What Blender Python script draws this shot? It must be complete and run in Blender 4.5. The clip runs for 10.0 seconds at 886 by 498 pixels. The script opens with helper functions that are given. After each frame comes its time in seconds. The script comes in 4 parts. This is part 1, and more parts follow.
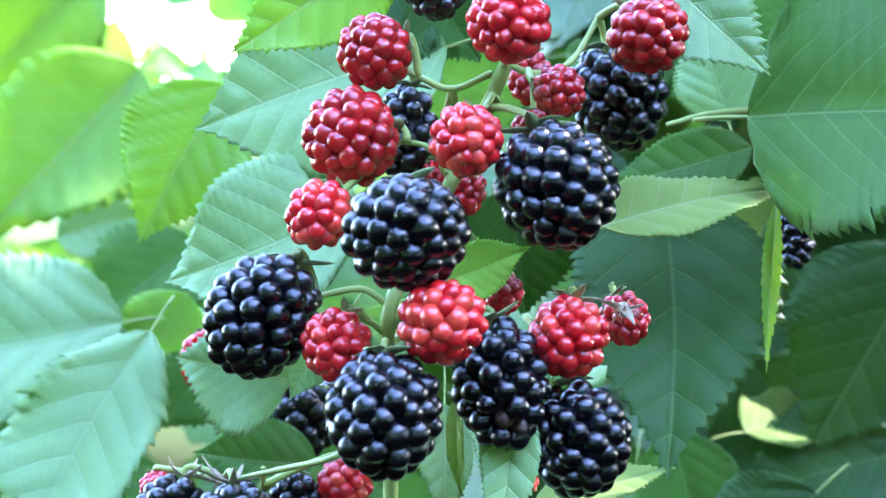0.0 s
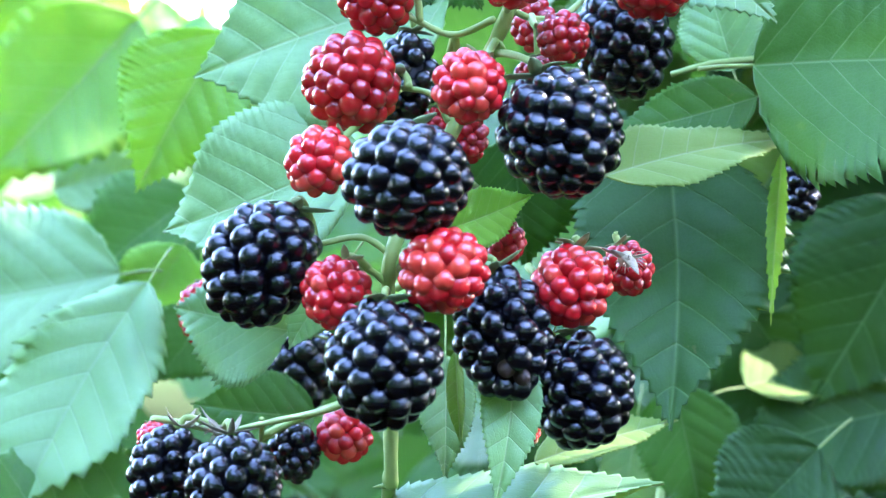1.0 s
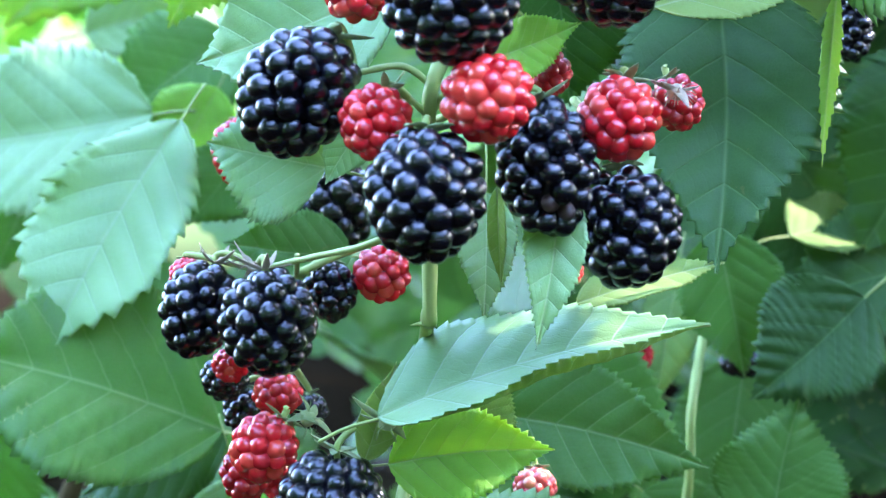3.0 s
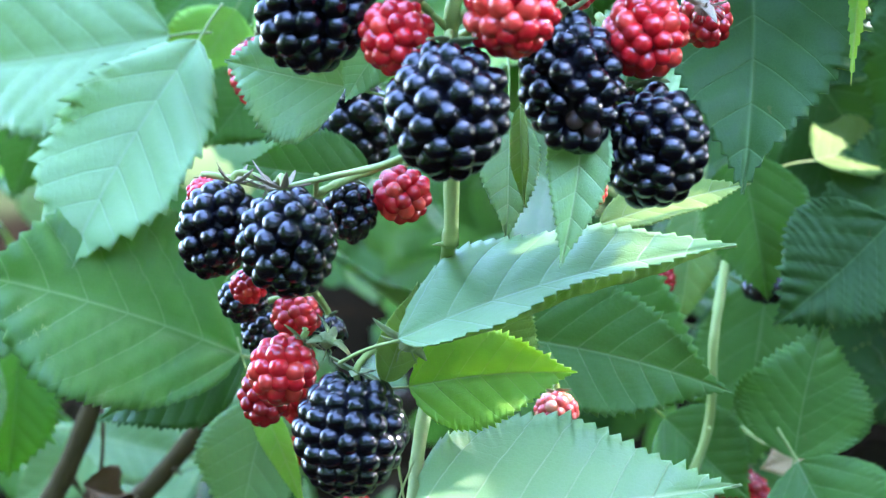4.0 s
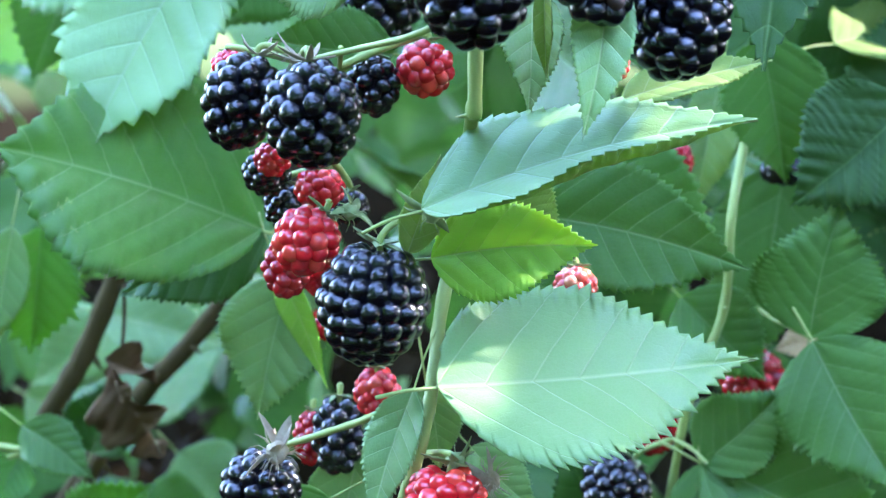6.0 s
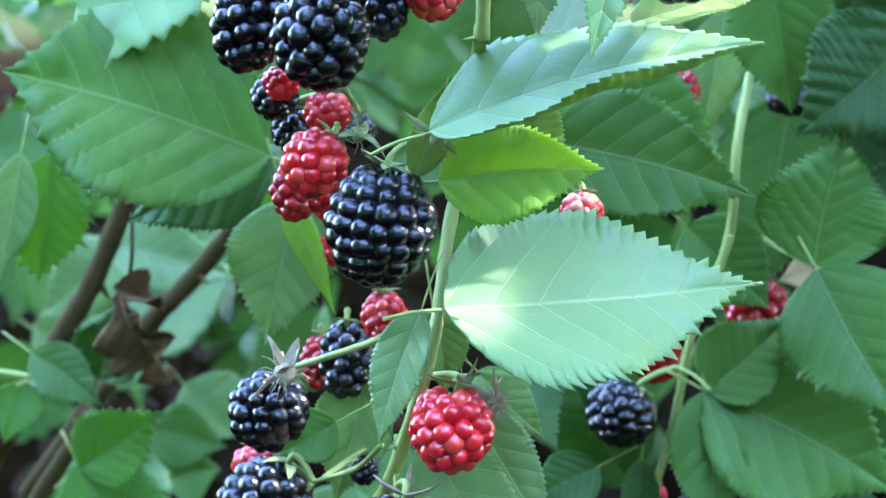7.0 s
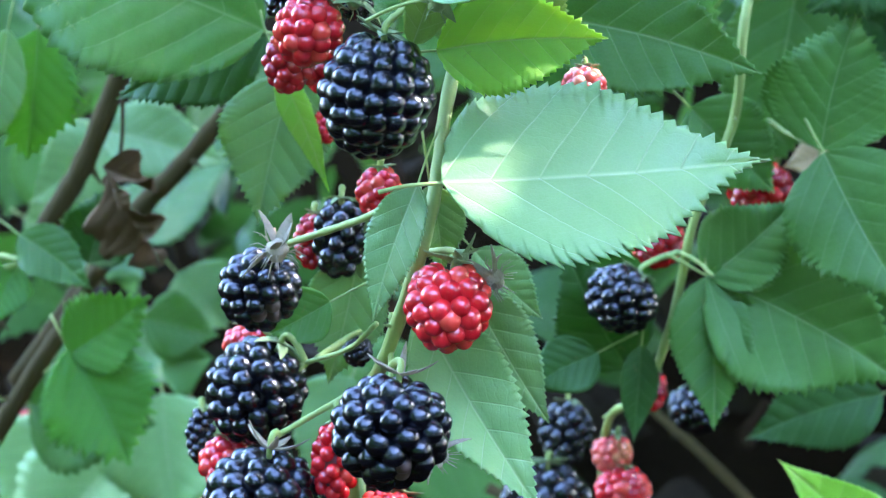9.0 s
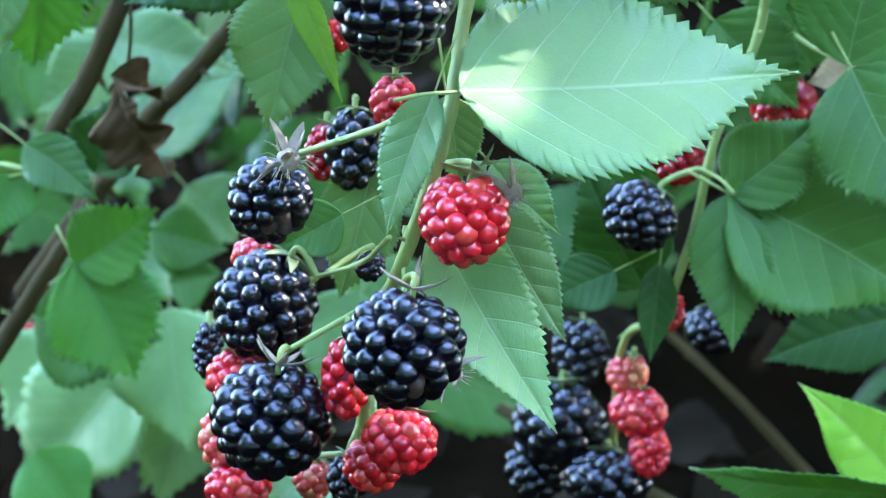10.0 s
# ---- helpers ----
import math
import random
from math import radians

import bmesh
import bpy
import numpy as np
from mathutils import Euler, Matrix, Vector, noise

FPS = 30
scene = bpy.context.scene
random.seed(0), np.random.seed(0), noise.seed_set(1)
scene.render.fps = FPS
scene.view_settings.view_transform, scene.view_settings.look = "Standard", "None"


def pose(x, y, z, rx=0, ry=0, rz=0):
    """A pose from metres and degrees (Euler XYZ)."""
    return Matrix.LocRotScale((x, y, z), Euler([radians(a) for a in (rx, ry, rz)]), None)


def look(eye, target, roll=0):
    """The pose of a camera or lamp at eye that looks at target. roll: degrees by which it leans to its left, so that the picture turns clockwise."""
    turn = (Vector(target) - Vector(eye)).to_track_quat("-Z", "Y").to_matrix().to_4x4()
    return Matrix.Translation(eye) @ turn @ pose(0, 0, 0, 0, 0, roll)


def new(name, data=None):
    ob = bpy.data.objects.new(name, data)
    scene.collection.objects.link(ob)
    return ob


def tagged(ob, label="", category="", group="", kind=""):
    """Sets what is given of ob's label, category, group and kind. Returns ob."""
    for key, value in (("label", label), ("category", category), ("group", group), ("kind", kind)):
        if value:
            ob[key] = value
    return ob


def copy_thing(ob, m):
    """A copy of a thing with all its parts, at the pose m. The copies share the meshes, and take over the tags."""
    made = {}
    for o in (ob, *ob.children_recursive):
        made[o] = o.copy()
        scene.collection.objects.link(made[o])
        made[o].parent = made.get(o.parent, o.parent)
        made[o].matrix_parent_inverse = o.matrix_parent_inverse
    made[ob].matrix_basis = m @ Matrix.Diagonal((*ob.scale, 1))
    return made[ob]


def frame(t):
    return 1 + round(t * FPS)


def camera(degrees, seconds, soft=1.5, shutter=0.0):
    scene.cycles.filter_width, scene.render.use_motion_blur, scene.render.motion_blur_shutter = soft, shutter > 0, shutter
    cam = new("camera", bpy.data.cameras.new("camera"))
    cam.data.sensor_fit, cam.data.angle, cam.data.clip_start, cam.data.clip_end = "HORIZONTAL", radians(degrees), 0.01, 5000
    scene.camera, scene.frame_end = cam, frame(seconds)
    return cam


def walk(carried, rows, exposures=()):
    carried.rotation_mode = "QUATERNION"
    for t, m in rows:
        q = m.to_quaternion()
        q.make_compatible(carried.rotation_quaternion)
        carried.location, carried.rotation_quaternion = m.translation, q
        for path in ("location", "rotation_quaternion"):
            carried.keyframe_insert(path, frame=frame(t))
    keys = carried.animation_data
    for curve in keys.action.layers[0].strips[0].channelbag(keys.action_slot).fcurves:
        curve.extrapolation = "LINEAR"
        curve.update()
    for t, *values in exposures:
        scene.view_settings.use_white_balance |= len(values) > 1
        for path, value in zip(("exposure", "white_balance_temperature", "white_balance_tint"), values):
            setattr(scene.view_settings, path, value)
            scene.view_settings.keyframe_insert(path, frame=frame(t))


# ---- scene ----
cam = camera(24.0, 10.0, 1.3)
EYE = 0.55
ROWS = [
    (0.0, 0.00000, 0.00000, 0.00000, 86.000, -0.000, 0.000),
    (0.5, -0.00018, 0.00409, -0.00161, 85.336, -0.094, 0.137),
    (1.0, -0.00075, 0.00512, -0.00275, 84.921, -0.217, -0.051),
    (1.5, -0.00026, 0.00683, -0.00399, 84.150, -0.301, 0.041),
    (2.0, -0.00087, 0.01127, -0.00663, 83.186, -0.424, 0.267),
    (3.5, -0.00312, 0.01944, -0.01151, 80.242, -0.800, 1.190),
    (4.0, -0.00361, 0.02280, -0.01361, 79.350, -0.779, 1.354),
    (4.5, -0.00424, 0.02445, -0.01552, 78.458, -0.860, 1.262),
    (5.0, -0.00453, 0.02474, -0.01687, 77.567, -0.910, 1.446),
    (6.5, -0.00598, 0.01443, -0.01819, 75.874, -1.263, 1.855),
    (7.0, -0.00599, 0.01396, -0.02079, 74.964, -1.350, 1.921),
    (7.5, -0.00665, 0.01553, -0.02277, 74.259, -1.522, 1.897),
    (8.0, -0.00715, 0.01609, -0.02497, 73.493, -1.720, 2.142),
    (8.5, -0.00738, 0.01771, -0.02598, 73.025, -1.793, 2.169),
    (9.0, -0.00613, 0.02462, -0.03023, 72.350, -1.811, 1.973),
    (9.5, -0.00701, 0.03418, -0.03514, 71.490, -1.807, 1.879),
    (10.0, -0.00769, 0.03621, -0.03568, 70.136, -2.378, 2.428),
]
walk(cam, [(t, pose(x, y, EYE + z, rx, ry, rz)) for t, x, y, z, rx, ry, rz in ROWS], [(0.0, 5.18, 5550, 24), (1.0, 5.26, 5550, 24), (4.0, 5.22, 5550, 24), (10.0, 5.2, 5500, 21)])
# the lens of a close-up: focused on the fruit, with a wide aperture
cam.data.dof.use_dof = True
cam.data.dof.focus_distance = 0.398
cam.data.dof.aperture_fstop = cam.data.lens / 1000 / 0.0026

# ---- daylight ----
SUN_FROM = Vector((2.2, 0.95, 2.3)).normalized()
world = bpy.data.worlds.new("sky")
scene.world = world
world.use_nodes = True
wn = world.node_tree.nodes
sky = wn.new("ShaderNodeTexSky")
sky.sky_type = "NISHITA"
sky.sun_disc = False
sky.sun_elevation = math.asin(SUN_FROM.z)
sky.sun_rotation = math.atan2(SUN_FROM.x, SUN_FROM.y)
wn["Background"].inputs["Strength"].default_value = 0.15
world.node_tree.links.new(sky.outputs["Color"], wn["Background"].inputs["Color"])
sun = new("sun", bpy.data.lights.new("sun", "SUN"))
sun.data.energy = 0.6
sun.data.angle = radians(0.6)
sun.data.color = (1.0, 0.95, 0.86)
sun.matrix_world = look(SUN_FROM * 4, (0, 0, 0))


# ---- materials ----
def material(name):
    m = bpy.data.materials.new(name)
    m.use_nodes = True
    nt = m.node_tree
    return m, nt, nt.nodes["Principled BSDF"], nt.nodes["Material Output"]


def node(nt, kind, **inputs):
    n = nt.nodes.new(kind)
    for key, value in inputs.items():
        n.inputs[key.replace("_", " ")].default_value = value
    return n


def calc(nt, op, a, b=None, c=None, clamp=False):
    n = nt.nodes.new("ShaderNodeMath")
    n.operation = op
    n.use_clamp = clamp
    for i, v in enumerate((a, b, c)):
        if v is None:
            continue
        if isinstance(v, (int, float)):
            n.inputs[i].default_value = v
        else:
            nt.links.new(v, n.inputs[i])
    return n.outputs[0]


def mixed(nt, fac, a, b, blend="MIX"):
    n = nt.nodes.new("ShaderNodeMix")
    n.data_type = "RGBA"
    n.blend_type = blend
    for sock, v in ((n.inputs[0], fac), (n.inputs[6], a), (n.inputs[7], b)):
        if isinstance(v, (int, float)):
            sock.default_value = v
        elif isinstance(v, tuple):
            sock.default_value = (*v, 1)
        else:
            nt.links.new(v, sock)
    return n.outputs[2]


def noise_of(nt, scale, detail=3.0, rough=0.55, coords="Object"):
    tc = nt.nodes.new("ShaderNodeTexCoord")
    n = node(nt, "ShaderNodeTexNoise", Scale=scale, Detail=detail, Roughness=rough)
    nt.links.new(tc.outputs[coords], n.inputs["Vector"])
    return n.outputs["Fac"]


def bumped(nt, p, height, strength, distance):
    b = node(nt, "ShaderNodeBump", Strength=strength, Distance=distance)
    nt.links.new(height, b.inputs["Height"])
    nt.links.new(b.outputs[0], p.inputs["Normal"])


def fruit_material(name, low, high, rough, sub=0.0, glow=(0.5, 0.02, 0.02), pale=None):
    """Glossy fruit skin: the colour wanders from drupelet to drupelet, the bloom on it over the whole berry."""
    m, nt, p, out = material(name)
    info = nt.nodes.new("ShaderNodeObjectInfo")
    geo = nt.nodes.new("ShaderNodeNewGeometry")
    rnd = calc(nt, "FRACT", calc(nt, "ADD", info.outputs["Random"], geo.outputs["Random Per Island"]))
    col = mixed(nt, rnd, low, high)
    if pale:
        col = mixed(nt, calc(nt, "MULTIPLY", calc(nt, "GREATER_THAN", rnd, 0.8), 0.4), col, pale)
    n = noise_of(nt, 700.0, 4.0)
    col = mixed(nt, calc(nt, "MULTIPLY", n, 0.35), col, high)
    nt.links.new(col, p.inputs["Base Color"])
    r = calc(nt, "ADD", calc(nt, "MULTIPLY", noise_of(nt, 420.0, 5.0), 0.2), rough - 0.1)
    nt.links.new(r, p.inputs["Roughness"])
    p.inputs["IOR"].default_value = 1.5
    p.inputs["Coat Weight"].default_value = 0.26
    p.inputs["Specular IOR Level"].default_value = 0.52
    p.inputs["Coat Roughness"].default_value = 0.14
    if sub:
        p.inputs["Subsurface Weight"].default_value = sub
        p.inputs["Subsurface Radius"].default_value = glow
        p.inputs["Subsurface Scale"].default_value = 0.003
    bumped(nt, p, noise_of(nt, 900.0, 3.0), 0.12, 0.0004)
    return m


BLACK = fruit_material("black_fruit_skin", (0.0006, 0.0006, 0.0014), (0.002, 0.0019, 0.004), 0.25)
RED = fruit_material("red_fruit_skin", (0.43, 0.003, 0.007), (0.62, 0.016, 0.017), 0.17, 0.06, (1.0, 0.1, 0.06), (0.7, 0.1, 0.045))
DARK_RED = fruit_material("dark_red_fruit_skin", (0.26, 0.002, 0.005), (0.44, 0.01, 0.01), 0.16, 0.06, (1.0, 0.08, 0.06))
DRIED = fruit_material("shrivelled_fruit_skin", (0.012, 0.005, 0.003), (0.06, 0.028, 0.014), 0.7)
PALE_RED = fruit_material("pale_red_fruit_skin", (0.55, 0.03, 0.03), (0.66, 0.14, 0.07), 0.26, 0.15, (1.0, 0.3, 0.2), (0.7, 0.42, 0.16))


def leaf_material(name, face, second, light, vein, through_mix=0.4, rough=0.42, veins=7.0, spec=0.5):
    """Leaf skin. The leaf's own map runs 0 to 1 along the midrib and sideways in the same unit."""
    m, nt, p, out = material(name)
    uv = nt.nodes.new("ShaderNodeUVMap")
    sep = nt.nodes.new("ShaderNodeSeparateXYZ")
    nt.links.new(uv.outputs[0], sep.inputs[0])
    info = nt.nodes.new("ShaderNodeObjectInfo")
    side = calc(nt, "ABSOLUTE", sep.outputs[1])
    wob = calc(nt, "MULTIPLY", calc(nt, "SUBTRACT", noise_of(nt, 60.0, 2.0), 0.5), 0.02)
    s = calc(nt, "SUBTRACT", calc(nt, "SUBTRACT", sep.outputs[0], calc(nt, "MULTIPLY", side, 0.8)), calc(nt, "MULTIPLY", calc(nt, "MULTIPLY", side, side), 0.4))
    s = calc(nt, "ADD", s, wob)
    f = calc(nt, "ABSOLUTE", calc(nt, "SUBTRACT", calc(nt, "FRACT", calc(nt, "ADD", calc(nt, "MULTIPLY", s, veins), 0.5)), 0.5))
    # laterals thin out towards the margin
    thin = calc(nt, "SUBTRACT", 0.045, calc(nt, "MULTIPLY", side, 0.07))
    lateral = calc(nt, "SUBTRACT", 1.0, calc(nt, "DIVIDE", f, thin, clamp=True), clamp=True)
    mid = calc(nt, "SUBTRACT", 1.0, calc(nt, "DIVIDE", side, 0.0095, clamp=True), clamp=True)
    # rungs between the laterals
    way = calc(nt, "ADD", calc(nt, "MULTIPLY", side, 26.0), calc(nt, "ADD", calc(nt, "MULTIPLY", sep.outputs[0], 12.0), calc(nt, "MULTIPLY", noise_of(nt, 170.0, 2.0), 2.4)))
    rung = calc(nt, "SUBTRACT", 1.0, calc(nt, "DIVIDE", calc(nt, "ABSOLUTE", calc(nt, "SUBTRACT", calc(nt, "FRACT", way), 0.5)), 0.11, clamp=True), clamp=True)
    tc = nt.nodes.new("ShaderNodeTexCoord")
    vor = node(nt, "ShaderNodeTexVoronoi", Scale=1100.0)
    vor.feature = "DISTANCE_TO_EDGE"
    nt.links.new(tc.outputs["Object"], vor.inputs["Vector"])
    net = calc(nt, "SUBTRACT", 1.0, calc(nt, "DIVIDE", vor.outputs["Distance"], 0.14, clamp=True), clamp=True)
    mask = calc(nt, "MAXIMUM", calc(nt, "MAXIMUM", calc(nt, "MULTIPLY", lateral, 0.75), mid), calc(nt, "MAXIMUM", calc(nt, "MULTIPLY", net, 0.12), calc(nt, "MULTIPLY", rung, 0.04)))
    big = noise_of(nt, 35.0, 4.0)
    col = mixed(nt, big, face, second)
    hue = node(nt, "ShaderNodeHueSaturation", Saturation=1.0)
    nt.links.new(calc(nt, "ADD", calc(nt, "MULTIPLY", info.outputs["Random"], 0.45), 0.78), hue.inputs["Value"])
    nt.links.new(col, hue.inputs["Color"])
    col = mixed(nt, calc(nt, "MULTIPLY", mask, 0.9), hue.outputs[0], vein)
    specks = calc(nt, "GREATER_THAN", noise_of(nt, 240.0, 2.0), 0.735)
    col = mixed(nt, calc(nt, "MULTIPLY", specks, 0.35), col, (0.2, 0.16, 0.05))
    nt.links.new(col, p.inputs["Base Color"])
    nt.links.new(calc(nt, "ADD", calc(nt, "MULTIPLY", noise_of(nt, 130.0, 4.0), 0.3), rough - 0.15), p.inputs["Roughness"])
    p.inputs["Specular IOR Level"].default_value = spec
    h = calc(nt, "SUBTRACT", calc(nt, "MULTIPLY", noise_of(nt, 300.0, 3.0), 0.35), calc(nt, "ADD", calc(nt, "MULTIPLY", lateral, 0.5), calc(nt, "ADD", calc(nt, "MULTIPLY", mid, 0.6), calc(nt, "ADD", calc(nt, "MULTIPLY", net, 0.05), calc(nt, "MULTIPLY", rung, 0.1)))))
    h = calc(nt, "ADD", h, calc(nt, "MULTIPLY", calc(nt, "SINE", calc(nt, "MULTIPLY", f, 3.1416)), 0.3))
    bumped(nt, p, h, 0.55, 0.0005)
    tr = nt.nodes.new("ShaderNodeBsdfTranslucent")
    nt.links.new(mixed(nt, calc(nt, "MULTIPLY", mask, 0.5), light, vein), tr.inputs["Color"])
    mx = node(nt, "ShaderNodeMixShader", Fac=through_mix)
    nt.links.new(p.outputs[0], mx.inputs[1])
    nt.links.new(tr.outputs[0], mx.inputs[2])
    nt.links.new(mx.outputs[0], out.inputs["Surface"])
    return m


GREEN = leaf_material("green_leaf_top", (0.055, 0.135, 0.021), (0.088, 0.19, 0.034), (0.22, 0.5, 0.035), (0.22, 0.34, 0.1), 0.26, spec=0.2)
# darker copy of the green above, with the shade put into its colour
SHADE_GREEN = leaf_material("shade_darkened_leaf_top", (0.028, 0.076, 0.014), (0.047, 0.11, 0.022), (0.1, 0.28, 0.025), (0.12, 0.22, 0.06), 0.2, spec=0.18)
TEAL = leaf_material("grey_green_leaf_top", (0.14, 0.265, 0.076), (0.205, 0.345, 0.108), (0.42, 0.62, 0.06), (0.36, 0.46, 0.17), 0.22, rough=0.42, spec=0.46)
SAGE = leaf_material("sage_green_leaf_top", (0.135, 0.25, 0.076), (0.195, 0.325, 0.106), (0.4, 0.62, 0.06), (0.28, 0.4, 0.15), 0.25, rough=0.45, spec=0.46)
FRESH = leaf_material("fresh_green_leaf_top", (0.06, 0.17, 0.025), (0.095, 0.23, 0.035), (0.28, 0.62, 0.04), (0.2, 0.34, 0.09), 0.42, spec=0.25)
# backlit leaves: part of the sun's glow is put into this yellow-green
BRIGHT = leaf_material("backlit_leaf_top", (0.17, 0.36, 0.028), (0.25, 0.45, 0.05), (0.6, 0.9, 0.06), (0.5, 0.6, 0.14), 0.5)
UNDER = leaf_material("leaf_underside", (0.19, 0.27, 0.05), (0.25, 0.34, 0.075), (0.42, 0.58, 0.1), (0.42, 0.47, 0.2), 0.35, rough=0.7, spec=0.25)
PALE = leaf_material("dead_leaf", (0.4, 0.27, 0.12), (0.55, 0.4, 0.2), (0.6, 0.4, 0.15), (0.4, 0.28, 0.12), 0.3, 0.7, spec=0.2)
BROWN = leaf_material("withered_leaf", (0.08, 0.045, 0.014), (0.2, 0.12, 0.045), (0.2, 0.1, 0.04), (0.07, 0.045, 0.03), 0.15, 0.75, spec=0.2)
LITTER = leaf_material("dark_litter_leaf", (0.008, 0.006, 0.003), (0.03, 0.02, 0.01), (0.02, 0.012, 0.005), (0.03, 0.02, 0.01), 0.05, 0.85, spec=0.1)


def skin(name, low, high, rough, scale=300.0, strength=0.3, sub=0.0, spec=0.4):
    m, nt, p, out = material(name)
    n = noise_of(nt, scale, 5.0)
    big = noise_of(nt, scale / 9, 3.0)
    nt.links.new(mixed(nt, calc(nt, "MULTIPLY", calc(nt, "ADD", n, big), 0.5), low, high), p.inputs["Base Color"])
    p.inputs["Roughness"].default_value = rough
    p.inputs["Specular IOR Level"].default_value = spec
    bumped(nt, p, n, strength, 0.0008)
    if sub:
        p.inputs["Subsurface Weight"].default_value = sub
        p.inputs["Subsurface Radius"].default_value = (0.5, 1.0, 0.3)
        p.inputs["Subsurface Scale"].default_value = 0.002
    return m


STEM = skin("green_stem_skin", (0.2, 0.28, 0.05), (0.32, 0.38, 0.1), 0.55, 260.0, 0.35)
RIB = skin("pale_leaf_rib", (0.16, 0.3, 0.1), (0.28, 0.4, 0.16), 0.55, 400.0, 0.2)
CANE = skin("brown_cane_bark", (0.026, 0.024, 0.007), (0.075, 0.052, 0.016), 0.8, 220.0, 0.5, spec=0.08)
SEPAL = skin("felted_sepal", (0.16, 0.22, 0.07), (0.28, 0.33, 0.14), 0.8, 900.0, 0.5)
DRY_SEPAL = skin("dried_sepal", (0.22, 0.16, 0.085), (0.48, 0.4, 0.26), 0.9, 900.0, 0.6)
CORE = skin("fruit_core", (0.0008, 0.0006, 0.0008), (0.002, 0.001, 0.0012), 0.6)
CORE_RED = skin("red_fruit_core", (0.08, 0.003, 0.004), (0.14, 0.008, 0.008), 0.6)


EARTH, nt, p, out = material("shade_dark_soil_and_grass")
geo = nt.nodes.new("ShaderNodeNewGeometry")
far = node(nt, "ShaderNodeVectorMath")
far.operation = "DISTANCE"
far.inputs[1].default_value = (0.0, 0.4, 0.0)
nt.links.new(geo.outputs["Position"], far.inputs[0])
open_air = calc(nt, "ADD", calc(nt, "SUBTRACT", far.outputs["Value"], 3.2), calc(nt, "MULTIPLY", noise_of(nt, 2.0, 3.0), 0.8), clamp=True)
# soil darkened for the bush's deep shade; far grass added pale for bright gaps
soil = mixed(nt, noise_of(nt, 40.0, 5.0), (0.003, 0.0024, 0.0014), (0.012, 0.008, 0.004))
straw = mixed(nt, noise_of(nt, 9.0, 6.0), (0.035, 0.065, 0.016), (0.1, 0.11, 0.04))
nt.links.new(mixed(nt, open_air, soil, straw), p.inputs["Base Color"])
p.inputs["Roughness"].default_value = 1.0
p.inputs["Specular IOR Level"].default_value = 0.0
bumped(nt, p, noise_of(nt, 40.0, 5.0), 1.0, 0.0008)

# ---- building helpers ----
def part(name, bm, mat, parent, label=""):
    me = bpy.data.meshes.new(name)
    bm.to_mesh(me)
    bm.free()
    me.polygons.foreach_set("use_smooth", [True] * len(me.polygons))
    for m in mat if isinstance(mat, tuple) else (mat,):
        me.materials.append(m)
    ob = new(name, me)
    ob.parent = parent
    if label:
        ob["label"] = label
    return ob


def tube(bm, points, radii, sides=8):
    """A tapered tube through points, with closed rounded ends."""
    pts = [Vector(p) for p in points]
    rings = []
    up = Vector((0.31, 0.73, 0.6))
    for i, p in enumerate(pts):
        d = (pts[min(i + 1, len(pts) - 1)] - pts[max(i - 1, 0)]).normalized()
        a = d.cross(up).normalized()
        b = d.cross(a)
        rings.append([bm.verts.new(p + (a * math.cos(k * math.tau / sides) + b * math.sin(k * math.tau / sides)) * radii[i]) for k in range(sides)])
    for r0, r1 in zip(rings, rings[1:]):
        for k in range(sides):
            bm.faces.new((r0[k], r0[(k + 1) % sides], r1[(k + 1) % sides], r1[k]))
    bm.faces.new(rings[0][::-1])
    bm.faces.new(rings[-1])


def smooth_line(points, steps=8):
    """Points along a soft curve through the given ones."""
    p = [Vector(q) for q in points]
    p = [p[0] * 2 - p[1], *p, p[-1] * 2 - p[-2]]
    out = []
    for i in range(1, len(p) - 2):
        for k in range(steps):
            t = k / steps
            out.append(0.5 * (2 * p[i] + (p[i + 1] - p[i - 1]) * t + (2 * p[i - 1] - 5 * p[i] + 4 * p[i + 1] - p[i + 2]) * t * t + (3 * p[i] - p[i - 1] - 3 * p[i + 1] + p[i + 2]) * t ** 3))
    return out + [p[-2]]


